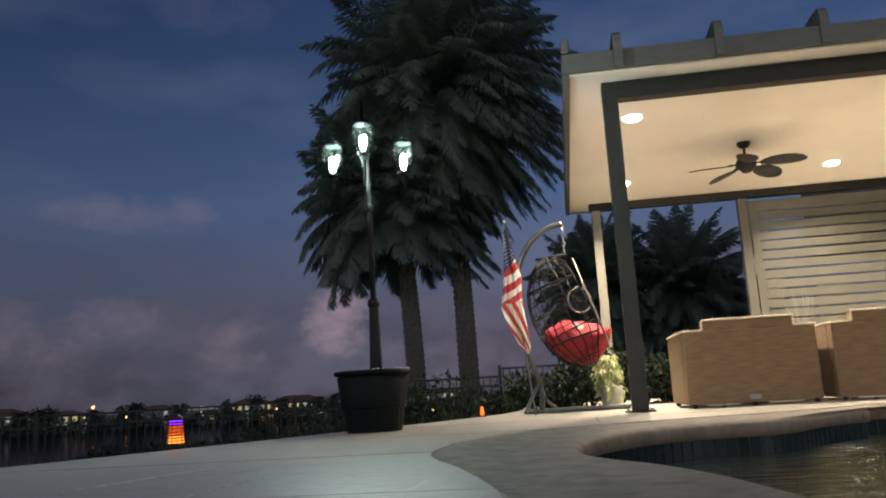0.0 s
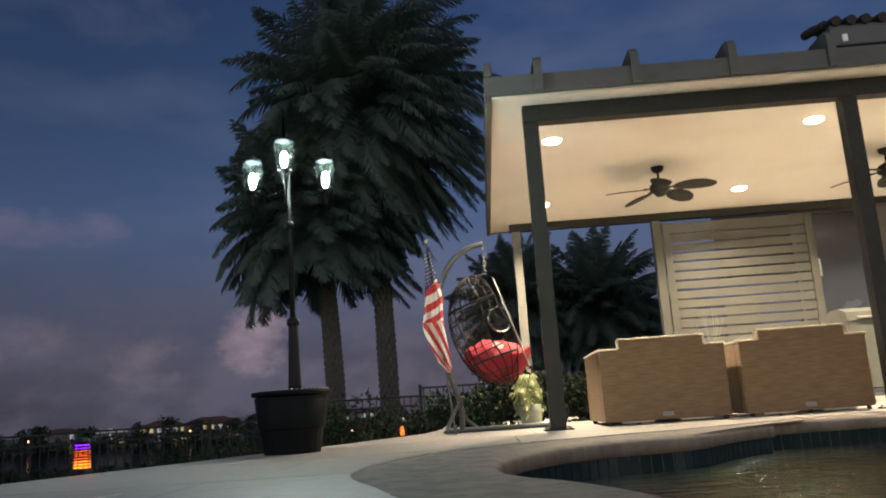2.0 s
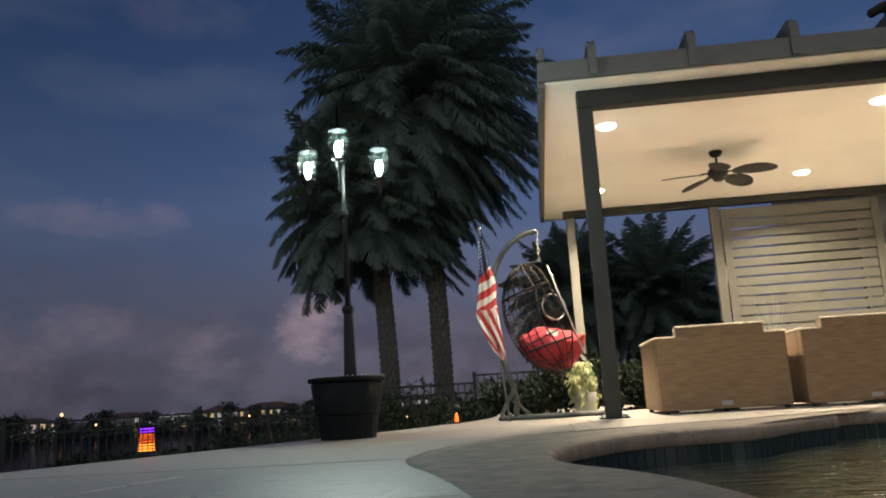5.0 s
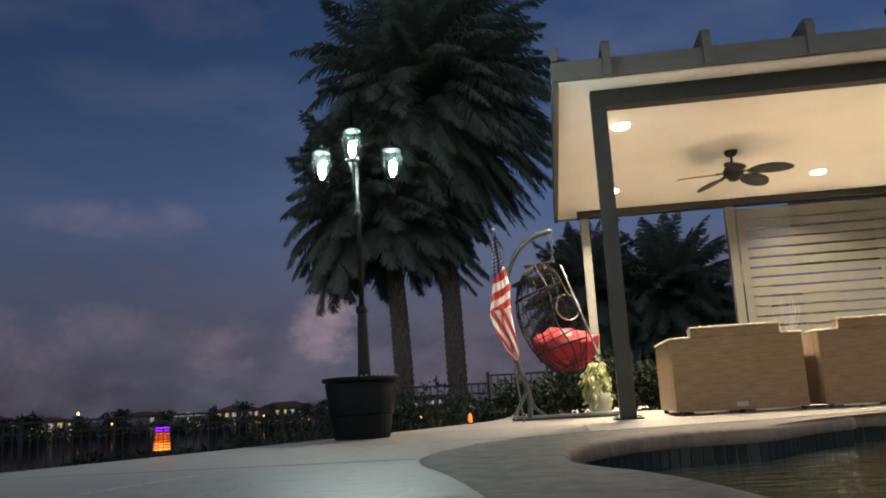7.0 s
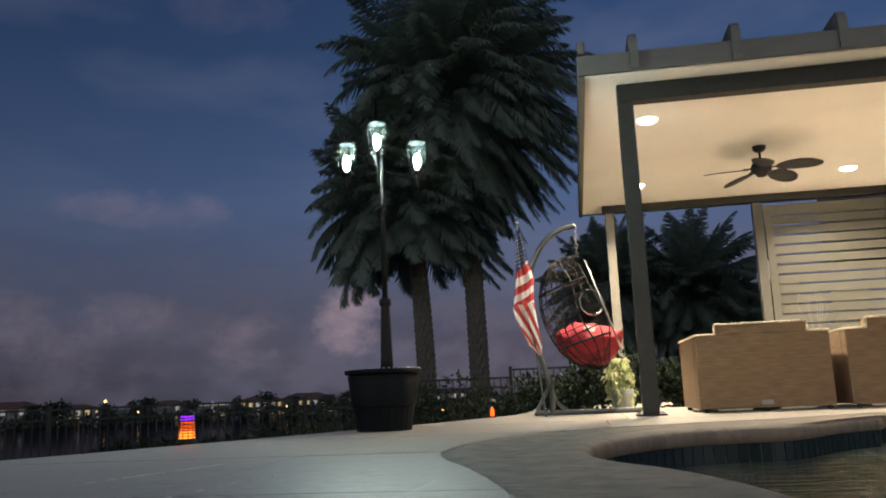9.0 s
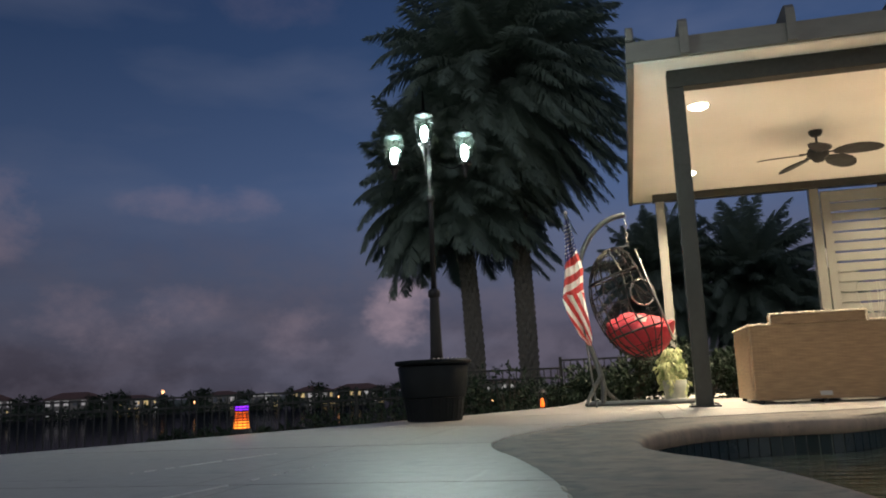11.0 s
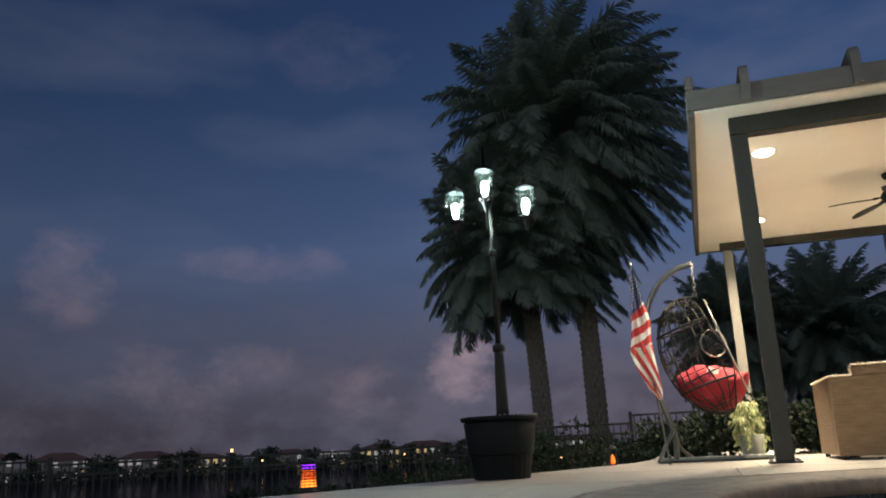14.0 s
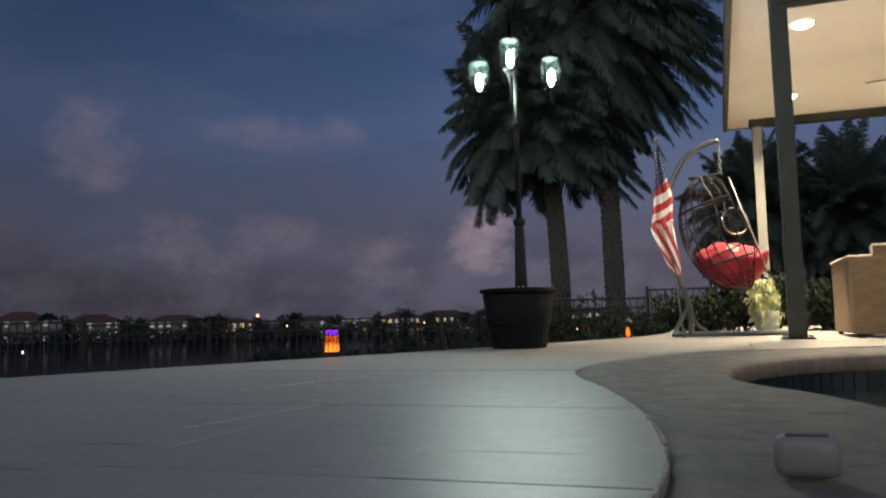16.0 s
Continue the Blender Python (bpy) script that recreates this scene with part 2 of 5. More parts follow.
M = {
    "slab": material("sealed_pale_slab", (0.395, 0.352, 0.312), 0.43, grain=0.25, grain_scale=60, stain=0.45, stain_scale=2.2, bump=0.10, bump_scale=90, tone=(0.315, 0.295, 0.275, 1), vary=0.12),
    "bed": material("joint_sand", (0.10, 0.095, 0.09), 0.95, grain=0.4, grain_scale=90, bump=0.3),
    "coping": material("cast_coping", (0.25, 0.20, 0.163), 0.8, grain=0.35, grain_scale=22, stain=0.65, stain_scale=7.0, bump=0.35, bump_scale=40, tone=(0.13, 0.12, 0.11, 1), stretch=(1, 1, 0.22)),
    "tile": material("dark_glazed_tile", (0.011, 0.024, 0.028), 0.2, grain=0.4, grain_scale=20, vary=0.35, bump=0.1, bump_scale=30),
    "grout": material("pale_grout", (0.15, 0.17, 0.17), 0.9, grain=0.3),
    "plaster": material("pool_plaster", (0.16, 0.20, 0.19), 0.8, grain=0.3, grain_scale=10, stain=0.4),
    "grass": material("night_lawn", (0.035, 0.06, 0.02), 0.95, grain=0.7, grain_scale=12, stain=0.5, stain_scale=0.4, bump=0.8, bump_scale=40),
    "far": material("far_ground", (0.04, 0.05, 0.03), 0.95, grain=0.6, grain_scale=0.2, stain=0.5, stain_scale=0.02),
    "black_metal": material("black_painted_metal", (0.016, 0.016, 0.017), 0.5, grain=0.3, grain_scale=40, bump=0.08, spec=0.25),
    "post": material("dark_bronze_post", (0.044, 0.043, 0.040), 0.5, grain=0.35, grain_scale=25, stain=0.3, stain_scale=3, bump=0.1, spec=0.12),
    "fascia": material("charcoal_fascia", (0.11, 0.108, 0.10), 0.6, grain=0.4, grain_scale=20, stain=0.4, stain_scale=2, bump=0.15, stretch=(0.3, 1, 1)),
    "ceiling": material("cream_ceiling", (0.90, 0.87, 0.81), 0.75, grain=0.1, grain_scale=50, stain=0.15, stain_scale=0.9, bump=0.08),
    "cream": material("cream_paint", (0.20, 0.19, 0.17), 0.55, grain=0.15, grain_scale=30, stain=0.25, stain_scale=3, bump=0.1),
    "pot": material("black_nursery_plastic", (0.008, 0.0105, 0.012), 0.5, grain=0.4, grain_scale=30, stain=0.3, stain_scale=6, bump=0.2, spec=0.1),
    "soil": material("potting_soil", (0.03, 0.022, 0.015), 1.0, grain=0.6, grain_scale=50, bump=0.8),
    "bark": material("palm_bark", (0.088, 0.080, 0.072), 0.95, grain=0.6, grain_scale=14, stain=0.4, stain_scale=3, bump=0.7, bump_scale=30),
    "frond": material("palm_leaf", (0.110, 0.146, 0.126), 0.6, grain=0.4, grain_scale=5, vary=0.5),
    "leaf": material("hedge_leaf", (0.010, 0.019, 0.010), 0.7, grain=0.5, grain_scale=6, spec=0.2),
    "bright_leaf": material("variegated_leaf", (0.50, 0.52, 0.28), 0.5, grain=0.5, grain_scale=18, stain=0.75, stain_scale=14, tone=(0.09, 0.18, 0.04, 1)),
    "vase": material("glazed_grey_planter", (0.26, 0.28, 0.25), 0.35, grain=0.3, grain_scale=20, stain=0.5, stain_scale=7, bump=0.1),
    "rattan": material("black_rattan", (0.018, 0.016, 0.015), 0.6, grain=0.5, grain_scale=60, bump=0.3, bump_scale=150, spec=0.25),
    "matte": material("matte_black_iron", (0.003, 0.0034, 0.0036), 0.95, grain=0.3, grain_scale=60, spec=0.03),
    "steel": material("grey_powder_coat", (0.10, 0.10, 0.10), 0.4, 0.3, grain=0.3, grain_scale=30),
    "bright_steel": material("polished_rim", (0.40, 0.38, 0.36), 0.35, 0.9, grain=0.2),
    "red": material("red_canvas", (0.36, 0.018, 0.034), 0.85, grain=0.35, grain_scale=25, stain=0.3, stain_scale=6, bump=0.5, bump_scale=60),
    "print": material("white_print", (0.7, 0.55, 0.5), 0.85, grain=0.3),
    "flag_red": material("flag_red", (0.50, 0.035, 0.03), 0.8, grain=0.15, grain_scale=40, bump=0.15, bump_scale=200),
    "flag_white": material("flag_white", (0.74, 0.66, 0.58), 0.8, grain=0.12, grain_scale=40, bump=0.15, bump_scale=200),
    "flag_blue": material("flag_blue", (0.03, 0.035, 0.12), 0.8, grain=0.15, grain_scale=40, bump=0.15, bump_scale=200),
    "white": material("white_plastic", (0.28, 0.28, 0.285), 0.4, grain=0.1, stain=0.15),
    "roof_tile": material("clay_roof_tile", (0.05, 0.038, 0.032), 0.9, grain=0.4, grain_scale=8, stain=0.4, stain_scale=1),
    "stucco": material("grey_stucco", (0.14, 0.13, 0.138), 0.85, grain=0.2, grain_scale=25, stain=0.3, stain_scale=1.2, bump=0.3, bump_scale=40),
    "far_wall": material("far_white_wall", (0.13, 0.118, 0.115), 0.85, grain=0.2, grain_scale=1, stain=0.2, stain_scale=0.2),
    "far_roof": material("far_clay_roof", (0.07, 0.032, 0.028), 0.9, grain=0.3, grain_scale=1, stain=0.3, stain_scale=0.2),
    "canvas": material("grey_green_cover", (0.10, 0.103, 0.09), 0.75, grain=0.25, grain_scale=20, stain=0.4, stain_scale=3, bump=0.4, bump_scale=20),
    "taupe": material("taupe_painted_board", (0.105, 0.102, 0.09), 0.34, grain=0.2, grain_scale=25, stain=0.3, stain_scale=2.5, bump=0.1, vary=0.12),
    "cord": material("pale_wicker_cord", (0.66, 0.55, 0.40), 0.6, grain=0.4, grain_scale=60, bump=0.4, bump_scale=120),
    "chip": material("chipped_cream_stone", (0.50, 0.43, 0.35), 0.8, grain=0.5, grain_scale=40, stain=0.5, stain_scale=20, bump=0.5, bump_scale=80),
    # pale joint filler, whitened to stand in for lamp light on its ridges
    "filler": material("pale_joint_filler", (0.80, 0.77, 0.72), 0.7, grain=0.4, grain_scale=40, stain=0.3, stain_scale=12, bump=0.4, bump_scale=80),
    "can": glowing("lit_can", (1.0, 0.84, 0.58, 1), 16.0),
    "bulb": glowing("lit_bulb", (0.86, 1.0, 0.95, 1), 14.0),
    "spot": glowing("lit_spot", (1.0, 0.9, 0.7, 1), 12.0),
    "flame": glowing("orange_led", (1.0, 0.14, 0.012, 1), 1.5),
    "flame_yellow": glowing("yellow_led", (1.0, 0.28, 0.03, 1), 2.4),
    "violet": glowing("violet_led", (0.24, 0.02, 0.95, 1), 2.4),
    "far_warm": glowing("far_warm_window", (1.0, 0.72, 0.30, 1), 0.20),
    "far_pale": glowing("far_pale_window", (0.80, 0.74, 0.72, 1), 0.075),
    "far_amber": glowing("far_amber_lamp", (1.0, 0.45, 0.18, 1), 3.0),
    "far_white": glowing("far_white_lamp", (0.9, 0.95, 1.0, 1), 2.0),
}


def wicker():
    """Flat rattan strands woven over upright stakes."""
    m = bpy.data.materials.new("honey_wicker")
    m.use_nodes = True
    t = m.node_tree
    p = t.nodes["Principled BSDF"]
    p.inputs["Roughness"].default_value = 0.55
    co = t.nodes.new("ShaderNodeTexCoord")

    def wave(direction, scale, distort):
        w = t.nodes.new("ShaderNodeTexWave")
        w.bands_direction = direction
        w.inputs["Scale"].default_value, w.inputs["Distortion"].default_value, w.inputs["Detail"].default_value = scale, distort, 2.0
        t.links.new(co.outputs["Object"], w.inputs["Vector"])
        return w.outputs["Fac"]
    rows_h, stakes = wave("Z", 26.0, 0.5), wave("X", 10.0, 0.4)
    mp = t.nodes.new("ShaderNodeMapping")
    mp.inputs["Scale"].default_value = (3.5, 3.5, 30.0)
    t.links.new(co.outputs["Object"], mp.inputs[0])
    n = t.nodes.new("ShaderNodeTexNoise")
    n.inputs["Scale"].default_value, n.inputs["Detail"].default_value = 2.2, 5.0
    t.links.new(mp.outputs[0], n.inputs["Vector"])
    ramp = t.nodes.new("ShaderNodeValToRGB")
    ramp.color_ramp.elements[0].position, ramp.color_ramp.elements[0].color = 0.33, (0.185, 0.110, 0.056, 1)
    ramp.color_ramp.elements[1].position, ramp.color_ramp.elements[1].color = 0.66, (0.285, 0.180, 0.093, 1)
    t.links.new(n.outputs["Fac"], ramp.inputs[0])
    mul = t.nodes.new("ShaderNodeMath")
    mul.operation = "MULTIPLY_ADD"
    t.links.new(rows_h, mul.inputs[0])
    mul.inputs[1].default_value, mul.inputs[2].default_value = 0.45, 0.55
    mx = t.nodes.new("ShaderNodeMix")
    mx.data_type = "RGBA"
    t.links.new(mul.outputs[0], mx.inputs[0])
    mx.inputs[6].default_value = (0.10, 0.055, 0.025, 1)
    t.links.new(ramp.outputs[0], mx.inputs[7])
    t.links.new(mx.outputs[2], p.inputs["Base Color"])
    add = t.nodes.new("ShaderNodeMath")
    add.operation = "MULTIPLY_ADD"
    add.inputs[1].default_value = 0.35
    t.links.new(stakes, add.inputs[0])
    t.links.new(rows_h, add.inputs[2])
    b = t.nodes.new("ShaderNodeBump")
    b.inputs["Strength"].default_value, b.inputs["Distance"].default_value = 0.6, 0.006
    t.links.new(add.outputs[0], b.inputs["Height"])
    t.links.new(b.outputs[0], p.inputs["Normal"])
    return m


def clear_material(name, colour, rough, bump_scale=0.0, bump=0.0, stretch=(1, 1, 1)):
    m = bpy.data.materials.new(name)
    m.use_nodes = True
    t = m.node_tree
    p = t.nodes["Principled BSDF"]
    p.inputs["Base Color"].default_value, p.inputs["Roughness"].default_value = colour, rough
    p.inputs["Transmission Weight"].default_value, p.inputs["IOR"].default_value = 1.0, 1.33 if bump else 1.45
    if bump:
        co, mp = t.nodes.new("ShaderNodeTexCoord"), t.nodes.new("ShaderNodeMapping")
        mp.inputs["Scale"].default_value = stretch
        n, b = t.nodes.new("ShaderNodeTexNoise"), t.nodes.new("ShaderNodeBump")
        n.inputs["Scale"].default_value, n.inputs["Detail"].default_value = bump_scale, 3.0
        b.inputs["Strength"].default_value, b.inputs["Distance"].default_value = bump, 0.03
        t.links.new(co.outputs["Object"], mp.inputs[0])
        t.links.new(mp.outputs[0], n.inputs["Vector"])
        t.links.new(n.outputs["Fac"], b.inputs["Height"])
        t.links.new(b.outputs[0], p.inputs["Normal"])
    return m


def worn(m, layers):
    """Lay marks of their own over a finish: dashes, pits, scuffs and blotches."""
    t = m.node_tree
    p = t.nodes["Principled BSDF"]
    base = p.inputs["Base Color"].links[0].from_socket
    co = t.nodes.new("ShaderNodeTexCoord")

    def layer(base, stretch, turn, scale, lo, hi, colour, amount):
        mp = t.nodes.new("ShaderNodeMapping")
        mp.inputs["Scale"].default_value, mp.inputs["Rotation"].default_value = stretch, (0, 0, radians(turn))
        n = t.nodes.new("ShaderNodeTexNoise")
        n.inputs["Scale"].default_value, n.inputs["Detail"].default_value = scale, 3.0
        r = t.nodes.new("ShaderNodeMapRange")
        r.inputs["From Min"].default_value, r.inputs["From Max"].default_value, r.inputs["To Max"].default_value = lo, hi, amount
        x = t.nodes.new("ShaderNodeMix")
        x.data_type = "RGBA"
        t.links.new(co.outputs["Object"], mp.inputs[0])
        t.links.new(mp.outputs[0], n.inputs["Vector"])
        t.links.new(n.outputs["Fac"], r.inputs["Value"])
        t.links.new(r.outputs[0], x.inputs[0])
        t.links.new(base, x.inputs[6])
        x.inputs[7].default_value = colour
        return x.outputs[2]
    out = base
    for one in layers:
        out = layer(out, *one)
    t.links.new(out, p.inputs["Base Color"])


worn(M["slab"], [((1.2, 14, 1), 0, 1.6, 0.66, 0.72, (0.12, 0.11, 0.10, 1), 0.75), ((16, 1.1, 1), -8, 1.3, 0.68, 0.73, (0.56, 0.54, 0.50, 1), 0.28),
                 ((1, 1, 1), 0, 26, 0.70, 0.76, (0.10, 0.09, 0.085, 1), 0.8), ((1, 1, 1), 0, 0.8, 0.5, 0.75, (0.25, 0.24, 0.225, 1), 0.55), ((1, 1, 1), 0, 5.0, 0.58, 0.72, (0.24, 0.23, 0.215, 1), 0.45)])
worn(M["coping"], [((1, 1, 1), 0, 9.0, 0.54, 0.66, (0.11, 0.10, 0.09, 1), 0.55), ((1.4, 5, 1), 15, 5.0, 0.62, 0.70, (0.07, 0.065, 0.06, 1), 0.6), ((1, 1, 1), 0, 45, 0.68, 0.74, (0.05, 0.045, 0.04, 1), 0.8)])


def lake():
    """Ruffled water: a dark body with a broken, weak mirror."""
    m = bpy.data.materials.new("lake_water")
    m.use_nodes = True
    t = m.node_tree
    t.nodes.clear()
    body, gloss, mix = t.nodes.new("ShaderNodeBsdfDiffuse"), t.nodes.new("ShaderNodeBsdfGlossy"), t.nodes.new("ShaderNodeMixShader")
    body.inputs["Color"].default_value, gloss.inputs["Roughness"].default_value, mix.inputs[0].default_value = (0.004, 0.005, 0.007, 1), 0.09, 0.25
    n, b, co = t.nodes.new("ShaderNodeTexNoise"), t.nodes.new("ShaderNodeBump"), t.nodes.new("ShaderNodeTexCoord")
    n.inputs["Scale"].default_value, b.inputs["Strength"].default_value = 1.2, 0.15
    t.links.new(co.outputs["Object"], n.inputs["Vector"])
    t.links.new(n.outputs["Fac"], b.inputs["Height"])
    t.links.new(b.outputs[0], gloss.inputs["Normal"])
    t.links.new(body.outputs[0], mix.inputs[1])
    t.links.new(gloss.outputs[0], mix.inputs[2])
    t.links.new(mix.outputs[0], t.nodes.new("ShaderNodeOutputMaterial").inputs[0])
    return m


def see_through(m, amount, colour):
    """Let some light through a leaf from behind."""
    t = m.node_tree
    out = next(n for n in t.nodes if n.bl_idname == "ShaderNodeOutputMaterial")
    tr, mix = t.nodes.new("ShaderNodeBsdfTranslucent"), t.nodes.new("ShaderNodeMixShader")
    tr.inputs["Color"].default_value, mix.inputs[0].default_value = colour, amount
    t.links.new(t.nodes["Principled BSDF"].outputs[0], mix.inputs[1])
    t.links.new(tr.outputs[0], mix.inputs[2])
    t.links.new(mix.outputs[0], out.inputs[0])


see_through(M["frond"], 0.45, (0.19, 0.25, 0.20, 1))
M["wicker"] = wicker()
M["water"] = clear_material("pool_water", (0.55, 0.72, 0.68, 1), 0.02, 5.0, 0.85, (0.7, 3.0, 1))


def thin_glass():
    """A thin pane: mostly clear, a little scattering put in for its lit glow, a weak gloss."""
    m = bpy.data.materials.new("lamp_glass")
    m.use_nodes = True
    t = m.node_tree
    t.nodes.clear()
    clear_, pane_scatter, gloss = t.nodes.new("ShaderNodeBsdfTransparent"), t.nodes.new("ShaderNodeBsdfTranslucent"), t.nodes.new("ShaderNodeBsdfGlossy")
    clear_.inputs["Color"].default_value, pane_scatter.inputs["Color"].default_value = (0.90, 0.97, 0.94, 1), (0.80, 0.92, 0.88, 1)
    gloss.inputs["Roughness"].default_value = 0.05
    one, two = t.nodes.new("ShaderNodeMixShader"), t.nodes.new("ShaderNodeMixShader")
    n = t.nodes.new("ShaderNodeTexNoise")
    n.inputs["Scale"].default_value = 30.0
    r = t.nodes.new("ShaderNodeMapRange")
    r.inputs["To Min"].default_value, r.inputs["To Max"].default_value = 0.0004, 0.0013
    t.links.new(n.outputs["Fac"], r.inputs["Value"])
    t.links.new(r.outputs[0], one.inputs[0])
    two.inputs[0].default_value = 0.012
    t.links.new(clear_.outputs[0], one.inputs[1])
    t.links.new(pane_scatter.outputs[0], one.inputs[2])
    t.links.new(one.outputs[0], two.inputs[1])
    t.links.new(gloss.outputs[0], two.inputs[2])
    t.links.new(two.outputs[0], t.nodes.new("ShaderNodeOutputMaterial").inputs[0])
    return m


M["glass"] = thin_glass()
M["lake"] = lake()
# blue-grey base colour stands in for part of the sky the panes reflect
M["dark_glass"] = material("dark_window_glass", (0.06, 0.066, 0.085), 0.24, grain=0.2, grain_scale=3)


# ---- mesh tools ----
def part(name, bm, mat, parent=None, label="", smooth=False):
    """Link a bmesh as one mesh object, under a thing or a part if one is given."""
    me = bpy.data.meshes.new(name)
    bm.to_mesh(me)
    bm.free()
    me.materials.append(M[mat] if isinstance(mat, str) else mat)
    if smooth:
        me.shade_smooth()
    ob = new(name, me)
    if parent:
        ob.parent = parent
    if label:
        ob["label"] = label
    return ob


def twin(ob, m, parent=None):
    """Another object on the same mesh."""
    o = new(ob.name.split(".")[0], ob.data)
    o.parent = parent or ob.parent
    o.matrix_local = m
    if "label" in ob:
        o["label"] = ob["label"]
    return o


def thing(name, m, label, category, group="", kind=""):
    ob = new(name)
    ob.empty_display_size = 0.1
    ob.matrix_world = m
    return tagged(ob, label, category, group, kind)


def box(bm, x0, x1, y0, y1, z0, z1, bevel=0.0):
    m = Matrix.Translation(((x0 + x1) / 2, (y0 + y1) / 2, (z0 + z1) / 2)) @ Matrix.Diagonal((x1 - x0, y1 - y0, z1 - z0, 1))
    vs = bmesh.ops.create_cube(bm, size=1, matrix=m)["verts"]
    if bevel:
        es = list({e for v in vs for e in v.link_edges})
        bmesh.ops.bevel(bm, geom=es, offset=bevel, segments=2, affect="EDGES", profile=0.5)
    return bm


def boxed(*a, **k):
    return box(bmesh.new(), *a, **k)


def tube(bm, path, radius, sides=8, closed=False, taper=None):
    """A round bar along a list of places."""
    path = [Vector(p) for p in path]
    n, rings, ref = len(path), [], None
    for i, p in enumerate(path):
        a, b = path[(i - 1) % n if closed else max(i - 1, 0)], path[(i + 1) % n if closed else min(i + 1, n - 1)]
        d = (b - a).normalized()
        if ref is None:
            ref = d.orthogonal().normalized()
        ref = (ref - d * ref.dot(d)).normalized()
        s = d.cross(ref)
        r = radius if taper is None else radius * taper(i / (n - 1))
        rings.append([bm.verts.new(p + (ref * math.cos(w) + s * math.sin(w)) * r) for w in (2 * math.pi * k / sides for k in range(sides))])
    for i in range(n if closed else n - 1):
        A, B = rings[i], rings[(i + 1) % n]
        for k in range(sides):
            bm.faces.new((A[k], A[(k + 1) % sides], B[(k + 1) % sides], B[k]))
    if not closed:
        bm.faces.new(rings[0][::-1])
        bm.faces.new(rings[-1])
    return bm


def tubed(*a, **k):
    return tube(bmesh.new(), *a, **k)


def lathe(profile, sides=24, ribs=None):
    """A turned form from (radius, height) pairs; ribs(angle) scales the radius."""
    bm, rings = bmesh.new(), []
    for r, z in profile:
        rings.append([bm.verts.new((r * (ribs(w) if ribs else 1) * math.cos(w), r * (ribs(w) if ribs else 1) * math.sin(w), z)) for w in (2 * math.pi * k / sides for k in range(sides))])
    for A, B in zip(rings, rings[1:]):
        for k in range(sides):
            bm.faces.new((A[k], A[(k + 1) % sides], B[(k + 1) % sides], B[k]))
    bm.faces.new(rings[0][::-1])
    bm.faces.new(rings[-1])
    return bm


def sheet(points, z, thick=0.0):
    """A flat polygon, or a plate with that thickness below it."""
    bm = bmesh.new()
    f = bm.faces.new([bm.verts.new((x, y, z)) for x, y in points])
    if f.normal.z < 0 or f.calc_area() and (f.normal_update() or f.normal.z < 0):
        f.normal_flip()
    if thick:
        r = bmesh.ops.extrude_face_region(bm, geom=[f])
        bmesh.ops.translate(bm, verts=[v for v in r["geom"] if isinstance(v, bmesh.types.BMVert)], vec=(0, 0, -thick))
        bmesh.ops.recalc_face_normals(bm, faces=bm.faces)
    return bm


def spline(knots, steps=8):
    """A smooth line through knots of any dimension."""
    k = [Vector(p) for p in knots]
    k = [k[0] * 2 - k[1]] + k + [k[-1] * 2 - k[-2]]
    out = []
    for a, b, c, d in zip(k, k[1:], k[2:], k[3:]):
        for i in range(steps):
            u = i / steps
            out.append(0.5 * ((2 * b) + (c - a) * u + (2 * a - 5 * b + 4 * c - d) * u * u + (3 * b - a - 3 * c + d) * u ** 3))
    return out + [k[-2]]


# ---- ground, lake and deck ----
tagged(part("ground", sheet([(-3000, -3000), (3000, -3000), (3000, 3000), (-3000, 3000)], -5.2), "far"), "dark flat ground reaching to the horizon at dusk", "ground", kind="structure")
tagged(part("water", sheet([(-700, 2), (-22, 2), (-12, 11.6), (8, 20), (40, 30), (300, 330), (-300, 330), (-700, 200)], -4.7), "lake"), "dark still lake with reflected shore lights", "lake", kind="structure")
tagged(part("lawn", sheet([(-24, -14), (16, -14), (40, 30), (8, 19.5), (-12, 11.2), (-24, 4)], -0.92, 4.4), "grass"), "dark mown lawn below the deck edge", "lawn", kind="structure")

OUTER = spline([(-1.3, -3.0), (-0.55, -1.2), (-0.24, 0.0), (-0.11, 0.9), (-0.085, 1.35), (-0.15, 1.85), (-0.24, 2.25), (-0.38, 2.72), (-0.53, 3.15),
                (-0.59, 3.5), (-0.56, 3.95), (-0.43, 4.4), (-0.24, 4.78), (0.05, 5.06), (0.46, 5.28), (0.86, 5.46), (1.21, 5.57), (1.62, 5.80), (2.1, 6.10), (2.6, 6.30), (3.3, 6.45), (9.0, 6.6)], 10)
INNER = spline([(-0.7, -3.0), (0.15, -1.2), (0.48, 0.0), (0.57, 1.0), (0.51, 1.65), (0.455, 2.05), (0.39, 2.35), (0.27, 2.70), (0.13, 2.97), (0.045, 3.25),
                (0.03, 3.6), (0.09, 3.98), (0.22, 4.28), (0.40, 4.53), (0.62, 4.71), (0.85, 4.80), (1.12, 4.88), (1.32, 5.06), (1.56, 5.38), (1.90, 5.68), (2.4, 5.95), (9.0, 6.25)], 10)
OX, OY = [p[0] for p in OUTER], [p[1] for p in OUTER]
EDGE_Y = [-3.0, 3.0, 6.9, 8.4, 9.2, 12.6]
EDGE_X = [-6.5, -3.36, -1.30, -0.72, -0.60, -0.60]


def deck_edge(y):
    return float(np.interp(y, EDGE_Y, EDGE_X))


def pool_side(y):
    return float(np.interp(y, OY, OX)) if y < 6.6 else 9.0


